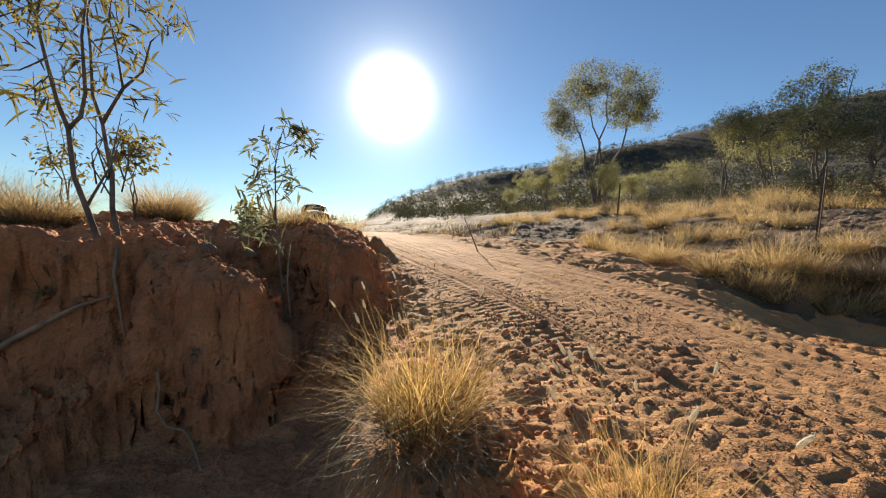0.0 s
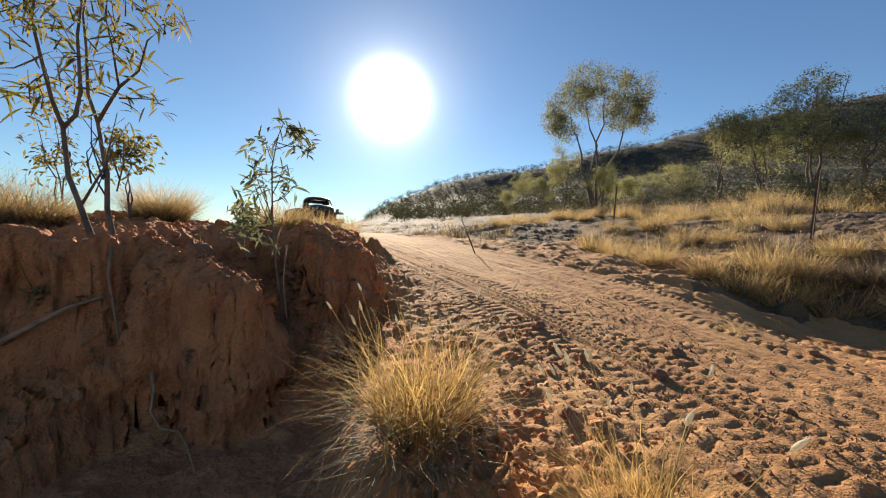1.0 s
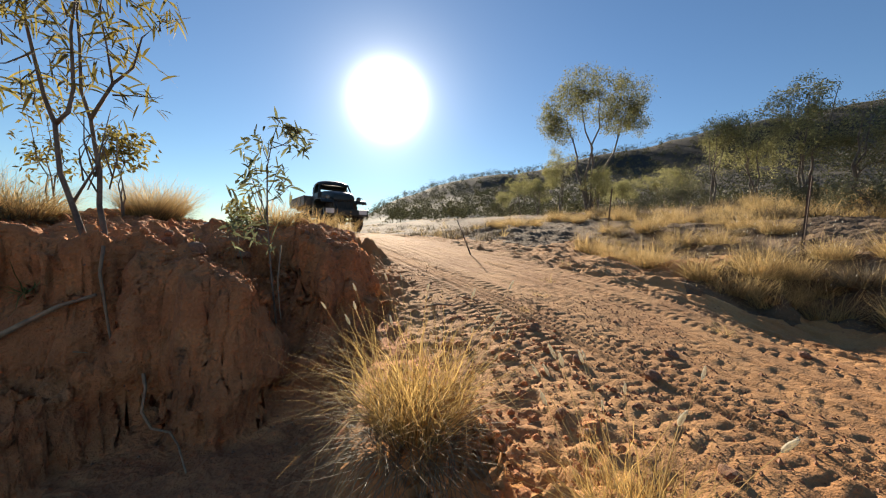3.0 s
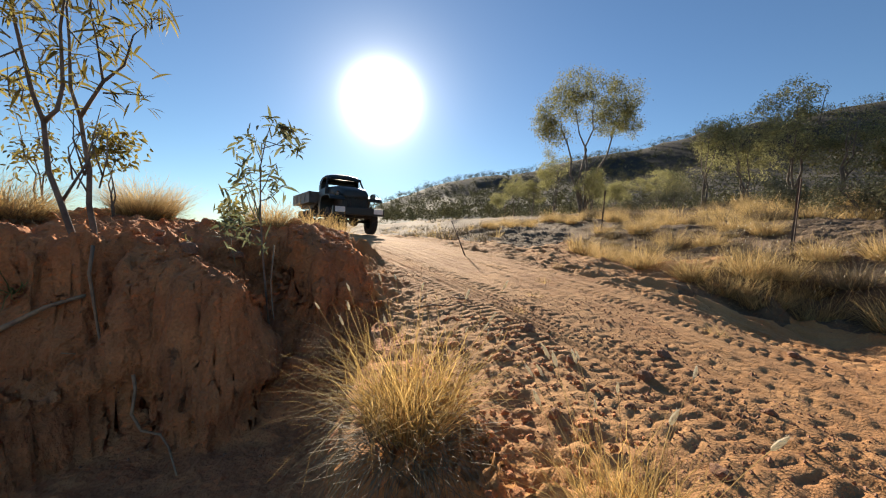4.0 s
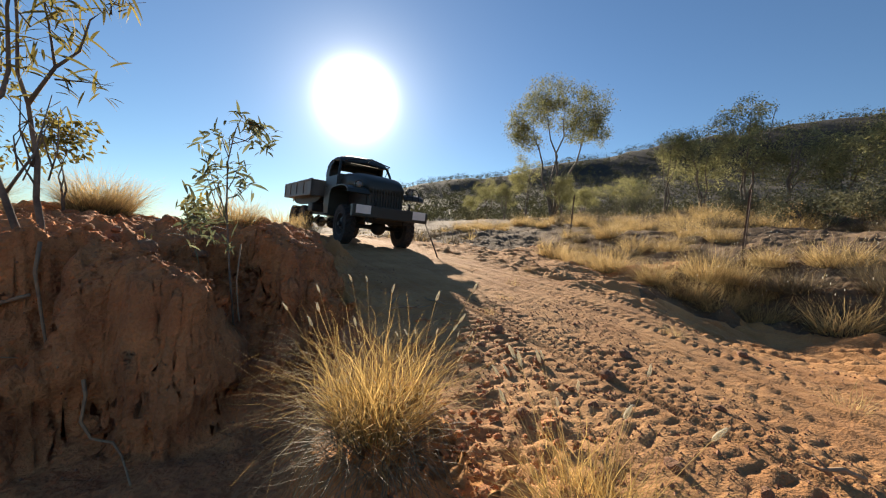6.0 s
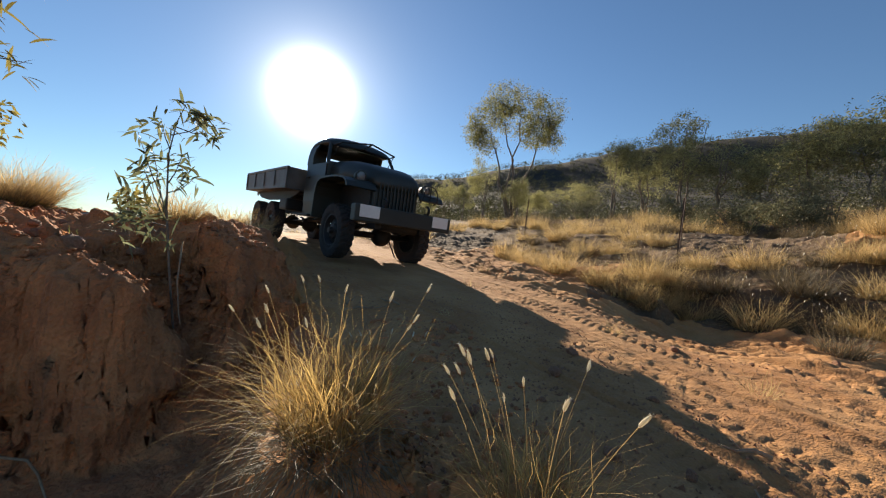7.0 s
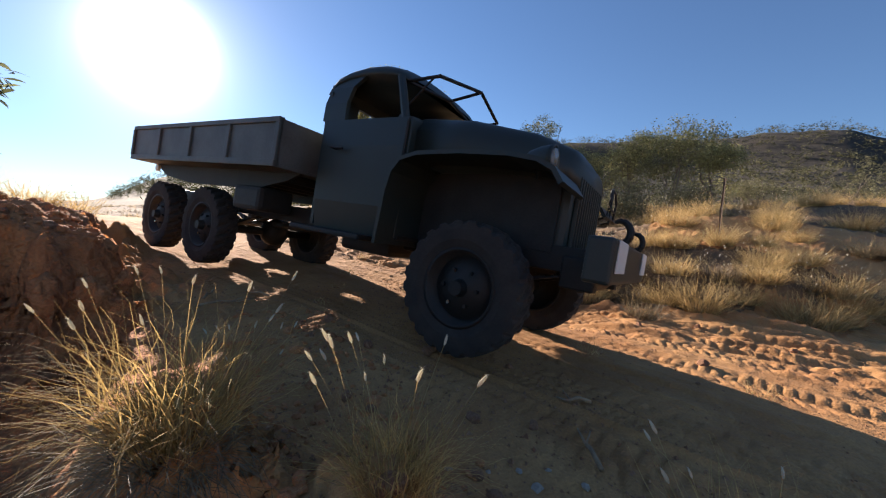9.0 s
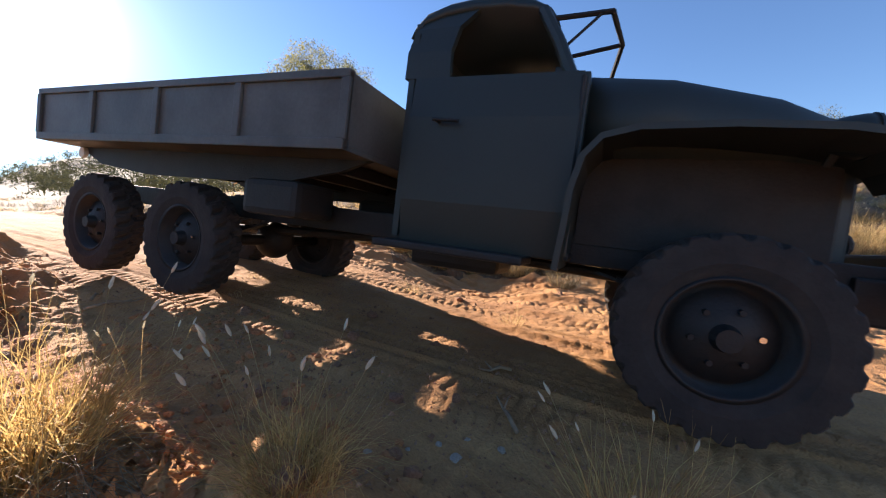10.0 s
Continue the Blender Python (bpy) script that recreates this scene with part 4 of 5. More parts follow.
def build_trees():
    # the tall gum beside the track
    x, y = polar(21.6, 31)
    gum_tree(x, y, 11, [(-0.9, 0, 10.0, 1.9, 1.4), (1.0, 0.3, 10.0, 2.0, 1.5), (-2.5, -0.3, 8.2, 1.5, 1.4), (2.9, 0, 9.4, 1.5, 1.4),
                        (3.6, 0.4, 7.6, 0.9, 1.0), (0.1, 0.6, 8.9, 2.0, 1.4), (-2.3, 0.5, 6.5, 1.2, 0.9), (1.5, -0.4, 7.4, 1.2, 1.0),
                        (-3.3, 0, 7.2, 0.8, 0.9), (-1.6, 0.2, 9.2, 1.3, 1.2), (2.3, 0.2, 8.6, 1.2, 1.2)],
             [(-2.0, 0.2, 8.0), (-0.9, 0.2, 9.2), (0.5, -0.3, 9.6), (2.7, 0.2, 8.8)], 0.13, 620, 42, 0.44, 0.165,
             "tall slender gum tree with an airy olive crown", group="gum trees")
    small = [(12.0, 44, 6.8, 1.7, 21), (17.6, 33, 5.9, 1.5, 22), (22.9, 30, 4.2, 1.5, 23), (26.0, 36, 3.4, 1.8, 33),
             (36.0, 26, 5.9, 1.7, 24), (40.3, 25, 5.0, 2.3, 25), (44.3, 22.5, 6.1, 2.0, 26), (48.0, 21.5, 4.7, 2.3, 27),
             (52.0, 22, 4.4, 2.2, 28), (56.5, 19.5, 4.2, 2.4, 29), (61.5, 18.5, 4.3, 2.4, 30), (66.0, 20, 4.0, 2.2, 31),
             (31.0, 34, 4.0, 2.2, 35), (9.0, 55, 5.0, 2.0, 36), (14.6, 40, 4.6, 1.7, 37)]
    for b, r, h, w, seed in small:
        rng = random.Random(seed)
        x, y = polar(b, r)
        h *= 0.84 * rng.uniform(0.88, 1.14)
        lobes = [(rng.uniform(-0.55, 0.55) * w, rng.uniform(-0.5, 0.5) * w, h * rng.uniform(0.5, 0.86), w * rng.uniform(0.38, 0.62), h * 0.17)
                 for i in range(6)] + [(0, 0, h * 0.84, w * 0.45, h * 0.14)]
        stems = [(rng.uniform(-0.4, 0.4) * w, rng.uniform(-0.4, 0.4) * w, h * rng.uniform(0.7, 0.9)) for i in range(3)]
        gum_tree(x, y, seed, lobes, stems, 0.06, 110, 56, 0.30, 0.115,
                 "slender bush tree with thin grey stems and olive leaves", group="bush trees", name="bush_tree", mat=BUSH_LEAF)
    # grey scrub bushes
    for b, r, h, w, seed in [(50, 14.5, 1.5, 1.1, 41), (54.5, 13.5, 1.3, 1.0, 42), (58, 14.5, 1.7, 1.2, 43), (63, 15, 1.4, 1.1, 44),
                             (45, 16.5, 1.4, 1.0, 45), (77, 33, 3.2, 2.6, 46), (83.5, 30, 3.4, 2.4, 47), (80, 40, 2.6, 2.4, 48),
                             (73, 36, 2.6, 2.0, 49), (88, 34, 3.0, 2.4, 50), (69, 30, 2.4, 1.8, 51), (28.5, 27, 1.7, 1.4, 52),
                             (33, 24, 1.6, 1.3, 53), (70, 24, 1.8, 1.3, 54)]:
        rng = random.Random(seed)
        x, y = polar(b, r)
        lobes = [(rng.uniform(-0.6, 0.6) * w, rng.uniform(-0.6, 0.6) * w, h * rng.uniform(0.3, 0.75), w * 0.5, h * 0.25) for i in range(6)]
        stems = [(rng.uniform(-0.5, 0.5) * w, rng.uniform(-0.5, 0.5) * w, h * 0.7) for i in range(4)]
        gum_tree(x, y, seed, lobes, stems, 0.03, 110, 34, 0.22, 0.085, "low grey-green scrub bush on the slope", "bush", "scrub bushes",
                 "scrub_bush", SCRUB, 0.05)


def build_hill_scrub():
    """Trees and bushes that cover the hill, too many to count."""
    g = np.random.RandomState(77)
    n = 5200
    b = np.radians(g.uniform(-14, 112, n))
    r = 40 + 215 * g.rand(n) ** 0.75
    keep = ((r > 70) | (g.rand(n) > 0.45)) & ((b > radians(-8)) | ((r > 150) & (b > radians(-12))))
    b, r = b[keep], r[keep]
    x, y = r * np.sin(b), r * np.cos(b)
    z = ground_height(x, y, False)
    h = g.uniform(1.2, 3.4, len(x)) * np.where(r > 120, 1.25, 0.9)
    w = h * g.uniform(0.4, 0.75, len(x))
    rng = random.Random(78)
    parts = []
    for far in (True, False):
        m = (r > 90) == far
        k = 5
        c = np.stack([np.repeat(x[m], k) + g.normal(0, 0.5, m.sum() * k) * np.repeat(w[m], k),
                      np.repeat(y[m], k) + g.normal(0, 0.5, m.sum() * k) * np.repeat(w[m], k),
                      np.repeat(z[m], k) + g.uniform(0.25, 0.95, m.sum() * k) * np.repeat(h[m], k)], -1)
        parts.append(leaf_quads(rng, c, 7 if far else 14, np.repeat(w[m], k) * 0.5, 0.6 if far else 0.36, 0.32 if far else 0.17, 0.2))
    V = np.concatenate([p[0] for p in parts])
    F = np.concatenate([parts[0][1], parts[1][1] + len(parts[0][0])])
    ob = mesh_part("hill_scrub", V.tolist(), F.tolist(), HILL_SCRUB)
    tagged(ob, "dark olive scrub covering the long hill", "scrub", kind="stuff")


def build_near_shrubs():
    # young wattle on the bank: bare dark stems, long narrow leaves
    rng = random.Random(3)
    ob = new("wattle")
    bx, by = -2.78, 3.1
    ob.location = (bx, by, ground_z(bx, by) - 0.05)
    tagged(ob, "young wattle with dark stems and long narrow leaves", "shrub")
    right = Vector((0.739, 0.674, 0))
    deep = Vector((-0.674, 0.739, 0))

    def at(a, h, d=0.0):
        return right * a + deep * d + Vector((0, 0, h))
    stems = (
        (0.026, ((-0.14, 0.12), (-0.19, 0.31), (-0.26, 0.55), (-0.29, 0.92), (-0.35, 1.12), (-0.41, 1.43), (-0.46, 1.71), (-0.42, 1.98), (-0.4, 2.16))),
        (0.025, ((-0.0, 0.12), (-0.03, 0.31), (-0.03, 0.6), (-0.06, 0.78), (-0.09, 1.01), (-0.15, 1.23), (-0.16, 1.59), (-0.18, 1.85), (-0.13, 2.28))),
        (0.02, ((-0.29, 0.92), (-0.22, 1.03), (-0.19, 1.22), (-0.21, 1.67), (-0.18, 1.99), (-0.2, 2.25))),
        (0.016, ((-0.09, 1.01), (0.04, 1.32), (0.17, 1.5), (0.22, 1.76), (0.31, 1.89))),
        (0.01, ((0.04, 1.32), (0.0, 1.64), (-0.05, 1.91), (-0.01, 2.2))),
        (0.008, ((0.04, 1.24), (0.19, 1.28), (0.38, 1.31))),
        (0.014, ((-0.19, 0.31), (-0.05, 0.64), (0.03, 1.11))),
        (0.008, ((-0.41, 1.43), (-0.54, 1.29), (-0.62, 1.26))),
    )
    tufts = ((-0.57, 1.71), (-0.46, 1.79), (-0.34, 1.93), (-0.25, 1.83), (-0.12, 1.97), (0.02, 1.98), (0.13, 2.07), (0.33, 2.0), (0.41, 2.04), (0.1, 1.77), (-0.05, 1.67), (-0.31, 1.59), (-0.52, 1.18), (-0.45, 1.18), (-0.61, 1.27), (-0.15, 1.32), (-0.19, 1.45), (-0.57, 1.89), (-0.46, 2.0), (-0.31, 2.09), (-0.15, 2.14), (0.02, 2.17), (0.17, 2.2), (-0.46, 1.62), (-0.37, 1.72), (-0.01, 1.82), (-0.27, 1.51), (0.13, 1.68), (-0.59, 1.54), (-0.38, 1.35), (-0.63, 1.77), (-0.08, 1.48))
    bm = bmesh.new()
    for r, pts in stems:
        n = len(pts)
        d0 = rng.gauss(0, 0.06)
        line = [at(a, h, d0 * k / n + rng.gauss(0, 0.012)) for k, (a, h) in enumerate(pts)]
        if r > 0.022:
            line = [at(pts[0][0] * 0.5, -0.1)] + line
        m = len(line)
        tube_path(bm, line, [r * (1 - 0.8 * k / (m - 1)) for k in range(m)], 7)
    for i in range(40):
        a, h = tufts[i % len(tufts)]
        a0 = at(a + rng.gauss(0, 0.05), h - 0.12, rng.gauss(0, 0.08))
        tube_path(bm, [a0, a0 + at(rng.gauss(0, 0.06), 0.1), a0 + at(rng.gauss(0, 0.12), 0.22, rng.gauss(0, 0.08))], [0.006, 0.004, 0.002], 4)
    for i in range(8):
        a0 = at(rng.uniform(-0.15, 0.1), rng.uniform(0.3, 0.7))
        tube_path(bm, [a0, a0 + at(rng.gauss(0, 0.08), 0.25), a0 + at(rng.gauss(0, 0.14), 0.5)], [0.007, 0.005, 0.003], 4)
    part("stem", bm, BARK, ob, smooth=True)

    def long_leaves(centres, each, reach, L, w, droop):
        V, F = [], []
        for c in centres:
            for i in range(each):
                p = Vector(c) + Vector((rng.gauss(0, reach), rng.gauss(0, reach), rng.gauss(0, reach)))
                d = Vector((rng.gauss(0, 1), rng.gauss(0, 1), rng.gauss(-droop, 0.8))).normalized()
                s = d.cross(Vector((rng.gauss(0, 1), rng.gauss(0, 1), rng.gauss(0, 1)))).normalized()
                ln, ww = L * rng.uniform(0.55, 1.25), w * rng.uniform(0.7, 1.3)
                k = len(V)
                for j, wd in enumerate((0.25, 0.9, 1.0, 0.7, 0.08)):
                    V += [tuple(p - s * ww * wd * 0.5), tuple(p + s * ww * wd * 0.5)]
                    p = p + d * ln / 4
                    d = (d + Vector((0, 0, -0.18))).normalized()
                for j in range(4):
                    F.append((k + 2 * j, k + 2 * j + 1, k + 2 * j + 3, k + 2 * j + 2))
        return V, F
    cs = [at(a + rng.gauss(0, 0.04), h + rng.gauss(0, 0.04), rng.gauss(0, 0.12)) for a, h in tufts * 2]
    cs += [at(0.12, 1.3), at(0.25, 1.2), at(0.1, 1.15), at(0.3, 1.4)]
    V, F = long_leaves(cs, 7, 0.06, 0.21, 0.019, 0.4)
    tagged(mesh_part("leaf_mass", V, F, ACACIA_LEAF, ob), kind="stuff")

    # thin sapling at the foot of the bank
    ob = new("sapling")
    bx, by = -1.36, 3.2
    zb = ground_z(bx, by)
    ob.location = (bx, by, zb - 0.03)
    tagged(ob, "thin wattle sapling with drooping leaf tips", "shrub")
    right, deep = Vector((0.92, 0.39, 0)), Vector((-0.39, 0.92, 0))
    H = 2.0 - zb
    bm = bmesh.new()
    tube_path(bm, [at(0, 0), at(-0.06, H * 0.3), at(-0.10, H * 0.55), at(-0.11, H * 0.78), at(-0.07, H * 0.92), at(-0.02, H)],
              [0.010, 0.009, 0.008, 0.006, 0.004, 0.002], 6)
    twigs = [(0.5, -0.26, 0.72), (0.55, -0.3, 0.85), (0.62, 0.06, 0.70), (0.66, -0.02, 0.80), (0.86, 0.12, 0.95), (0.9, 0.17, 0.91),
             (0.48, -0.36, 0.55), (0.52, -0.2, 0.78), (0.8, -0.17, 0.92)]
    tips = []
    for h0, a1, h1 in twigs:
        a = at(-0.1, H * h0)
        b = at(a1, H * h1, rng.gauss(0, 0.06))
        tube_path(bm, [a, (Vector(a) + Vector(b)) / 2 + Vector((0, 0, -0.03)), b], [0.005, 0.004, 0.002], 5)
        tips += [b, (Vector(a) + Vector(b) * 2) / 3]
    part("stem", bm, BARK, ob, smooth=True)
    V, F = long_leaves(tips, 11, 0.04, 0.12, 0.021, 0.0)
    v2, f2 = long_leaves([at(0.02, H * 0.97), at(0.08, H * 0.96), at(0.13, H * 0.945), at(-0.03, H * 0.99), at(0.18, H * 0.93)], 12, 0.028, 0.10, 0.02, 0.2)
    k = len(V)
    v3, f3 = long_leaves([at(-0.22, H * 0.5), at(-0.3, H * 0.46), at(-0.15, H * 0.45), at(-0.28, H * 0.56)], 16, 0.07, 0.16, 0.017, -0.3)
    F += [tuple(a + k for a in q) for q in f2]
    V += v2
    k = len(V)
    F += [tuple(a + k for a in q) for q in f3]
    V += v3
    tagged(mesh_part("leaf_mass", V, F, SAPLING_LEAF, ob), kind="stuff")

    # shrubs further back on the bank
    for (x, y, h, w, seed, n, leaf) in [(-4.15, 4.9, 1.35, 0.42, 61, 60, 0.11), (-4.9, 4.75, 1.75, 0.5, 62, 70, 0.09), (-2.0, 7.9, 0.75, 0.22, 63, 26, 0.05),
                                      (-2.35, 4.35, 0.45, 0.2, 64, 20, 0.1)]:
        r2 = random.Random(seed)
        lobes = [(r2.uniform(-0.5, 0.5) * w, r2.uniform(-0.5, 0.5) * w, h * r2.uniform(0.35, 0.9), w * 0.55, h * 0.16) for i in range(5)]
        stems = [(r2.uniform(-0.5, 0.5) * w, r2.uniform(-0.5, 0.5) * w, h * 0.8) for i in range(3)]
        gum_tree(x, y, seed, lobes, stems, 0.012, n, 7 if seed != 63 else 2, 0.09, leaf, "wispy young shrub on top of the red bank", "shrub",
                 "bank shrubs", "young_shrub", ACACIA_LEAF, 0.03)


def build_grass():
    tussock("grass_tussock", -0.03, 1.28, 1, 760, 0.50, 0.14, 0.2, 0.0042, 12, (0.36, 0.52), label="large golden tussock with pale seed heads beside the track",
            droop=1.15, dead=480, spread=0.28, hang=0.2, arching=22, kink=0.3, mat=NEAR_GRASS)
    tussock("grass_tussock", 0.51, 0.78, 2, 600, 0.31, 0.11, 0.2, 0.0028, 12, (0.30, 0.40), label="golden tussock with fluffy seed heads on a soil mound",
            droop=1.15, dead=90, spread=0.3, arching=26, kink=0.3, mat=NEAR_GRASS)
    tussock("grass_tussock", 1.14, 0.19, 4, 300, 0.42, 0.07, 0.3, 0.0046, 7, (0.3, 0.4), label="thin pale grass clump at the track's edge", droop=0.6, mat=NEAR_GRASS)
    tussock("grass_tussock", 0.20, 1.95, 6, 50, 0.16, 0.10, 0.5, 0.0025, 9, (0.22, 0.38), label="sparse seed-bearing grass beside the track")
    # on the bank
    tussock("grass_tussock", -4.2, 5.5, 12, 1500, 0.74, 0.3, 0.3, 0.009, label="rounded golden tussock on top of the red bank", droop=0.6, dead=1300)
    tussock("grass_tussock", -4.25, 3.75, 13, 1200, 0.58, 0.3, 0.4, 0.008, label="rounded golden tussock on top of the red bank", droop=0.6, dead=1200)
    tussock("grass_tussock", -5.3, 3.9, 17, 1000, 0.75, 0.4, 0.6, 0.008, label="rounded golden tussock on top of the red bank", droop=0.6, dead=1000)
    tussock("grass_tussock", -2.05, 4.65, 14, 900, 0.54, 0.2, 0.35, 0.008, label="rounded golden tussock on top of the red bank", droop=0.6, dead=700)
    tussock("grass_tussock", -1.66, 5.15, 15, 420, 0.42, 0.16, 0.4, 0.008, label="small dry tussock on the bank's edge", droop=0.5)
    tussock("grass_tussock", -1.36, 5.2, 16, 320, 0.36, 0.14, 0.45, 0.008, label="small dry tussock on the bank's edge", droop=0.5)
    tussock("grass_tussock", -2.5, 3.75, 18, 60, 0.24, 0.12, 0.8, 0.011, mat=GREEN_GRASS, label="green strappy grass on the bank's edge")
    tussock("grass_tussock", -3.22, 2.92, 19, 40, 0.34, 0.08, 1.0, 0.012, mat=GREEN_GRASS, label="green strappy grass on the bank's face")
    # beside and across the track
    for x, y, s in ((1.53, 5.05, 0.2), (2.6, 3.25, 0.2), (2.75, 1.95, 0.24), (2.2, 6.4, 0.18), (0.9, 3.6, 0.12), (3.4, 1.0, 0.2), (1.2, 4.2, 0.12)):
        tussock("grass_tuft", x, y, int(x * 100), 90, s, 0.08, 0.7, 0.004, label="small dry tuft on the sandy track")
    # field of tussocks: six forms, many copies
    forms = []
    for i, (n, L, root) in enumerate(((820, 0.52, 0.26), (640, 0.46, 0.2), (860, 0.58, 0.3), (460, 0.38, 0.16), (720, 0.50, 0.28), (560, 0.6, 0.18))):
        ob = tussock("grass_tussock", 5.2 + 0.6 * i, 5.9 - 0.5 * i, 100 + i, n, L, root, 0.42, 0.0075, 0, label="dry golden tussock among the roadside grass", droop=0.6, dead=90,
                     mat=DEAD if i in (0, 3) else GRASS)
        rng = random.Random(200 + i)
        V, F = blade_mesh(rng, 26, L * 1.35, 0.3, 0.2, 0.004, root, droop=0.15)
        tagged(mesh_part("stalk_mass", V.tolist(), F.tolist(), GRASS, ob), kind="stuff")
        HV, HF = [], []
        for k in range(7):
            a, rr = rng.uniform(0, math.tau), root * 1.3 * rng.random()
            c = Vector((rr * math.cos(a) * 1.4, rr * math.sin(a) * 1.4, L * rng.uniform(0.8, 1.2)))
            for sgn in ((1, 0), (0, 1)):
                q = len(HV)
                sx = Vector((sgn[0], sgn[1], 0)) * 0.0035
                HV += [tuple(c), tuple(c + sx + Vector((0, 0, 0.014))), tuple(c + Vector((0.006, 0, 0.034))), tuple(c - sx + Vector((0, 0, 0.014)))]
                HF.append((q, q + 1, q + 2, q + 3))
        tagged(mesh_part("seed_head_mass", HV, HF, SEED, ob), kind="stuff")
        forms.append(ob)
    rng = random.Random(9)
    made, placed = 0, []
    for x, y in ((3.8, 6.5), (3.95, 5.5), (4.2, 5.1), (4.45, 4.85), (4.85, 4.5), (5.1, 4.95), (5.3, 4.5), (4.95, 5.2),
                 (4.6, 5.3), (5.1, 3.8), (5.4, 3.3), (5.65, 3.0), (5.95, 2.75), (6.7, 2.65), (7.6, 1.95), (8.1, 1.5), (6.3, 3.2), (7.0, 2.3),
                 (5.75, 3.75), (6.1, 4.2), (7.9, 1.75), (4.8, 2.75), (5.73, 2.5), (6.57, 2.4), (7.4, 1.6), (8.3, 1.2), (6.9, 1.7), (3.5, 7.4)):
        s = rng.uniform(0.85, 1.2)
        ob = copy_thing(forms[rng.randrange(6)], pose(x, y, ground_z(x, y) - 0.02, 0, 0, rng.uniform(0, 360)))
        ob.scale = (s, s, s)
        placed.append((x, y))
    while made < 205:
        b, r = rng.uniform(8, 104), 4.4 + 20 * rng.random() ** 1.25
        x, y = polar(b, r)
        cx = float(np.interp(y, ROAD_Y, ROAD_X))
        u = (x - cx) * 0.883
        if u < float(np.interp(y, EDGE_Y, EDGE_U)) + 0.35 + rng.uniform(0, 0.5):
            continue
        if math.hypot(x - 4.25, y - 4.1) < 0.75:
            continue
        if b > 58 and 8.6 < r < 14 and rng.random() < 0.65:
            continue
        if value_noise(np.array([x / 2.2]), np.array([y / 2.2]), 91)[0] < (0.14 if r < 13 else -0.1):
            continue
        if any((x - a) ** 2 + (y - c) ** 2 < 0.4 for a, c in placed):
            continue
        placed.append((x, y))
        s = rng.uniform(0.75, 1.35)
        ob = copy_thing(forms[rng.randrange(6)], pose(x, y, ground_z(x, y) - 0.02, rng.gauss(0, 5), rng.gauss(0, 5), rng.uniform(0, 360)))
        ob.scale = (s, s, s * rng.uniform(0.85, 1.15))
        made += 1
    # thin far grass
    g = np.random.RandomState(19)
    b, r = np.radians(g.uniform(-14, 106, 5600)), 13 + 62 * g.rand(5600) ** 1.3
    x, y = r * np.sin(b), r * np.cos(b)
    u = (x - np.interp(y, ROAD_Y, ROAD_X)) * 0.883
    m = (u < -2.6) | (u > np.interp(y, EDGE_Y, EDGE_U) + 0.4)
    m &= value_noise(x / 5.0, y / 2.5, 93) > 0.12
    m &= ~((np.degrees(np.arctan2(x, y)) > 58) & (r < 15))
    x, y, r = x[m], y[m], r[m]
    z = ground_height(x, y, False)
    V, F = blade_mesh(rng, 16 * len(x), 0.48, 0.5, 0.55, 0.03, 0.2, 2, 0.4)
    size = np.repeat(g.uniform(0.6, 1.2, len(x)), 16 * 6)[:, None]
    V = V * size + np.repeat(np.stack([x, y, z], -1), 16 * 6, 0)
    half = (len(x) // 5) * 16
    for name, mat, a, b in (("far_grass", GRASS, 0, half), ("far_dead_grass", DEAD, half, 16 * len(x))):
        ob = mesh_part(name, V[a * 6:b * 6].tolist(), F[:(b - a) * 2].tolist(), mat)
        tagged(ob, "pale dry grass spread over the slope" if mat is GRASS else "grey dead grass spread over the slope", "grass", kind="stuff")


def rock_mesh(seed, flat=0.7):
    rng = random.Random(seed)
    bm = bmesh.new()
    bmesh.ops.create_icosphere(bm, subdivisions=2, radius=1.0)
    for v in bm.verts:
        n = noise.noise(v.co * 1.3 + Vector((seed * 3.1, 0, 0)))
        n2 = noise.noise(v.co * 3.1 + Vector((0, seed * 1.7, 0)))
        v.co *= 1 + 0.35 * n + 0.13 * n2
        v.co.z *= flat
    return bm


PALE_STONES = [(-3.32, 5.44, 0.2), (-3.0, 4.7, 0.07), (-2.43, 4.4, 0.06), (-3.5, 4.2, 0.08), (1.2, 0.92, 0.032), (0.91, 1.13, 0.02), (1.19, 1.02, 0.018),
               (0.97, 0.9, 0.016), (1.4, 0.85, 0.022), (1.32, 0.98, 0.014), (1.05, 1.05, 0.013)]


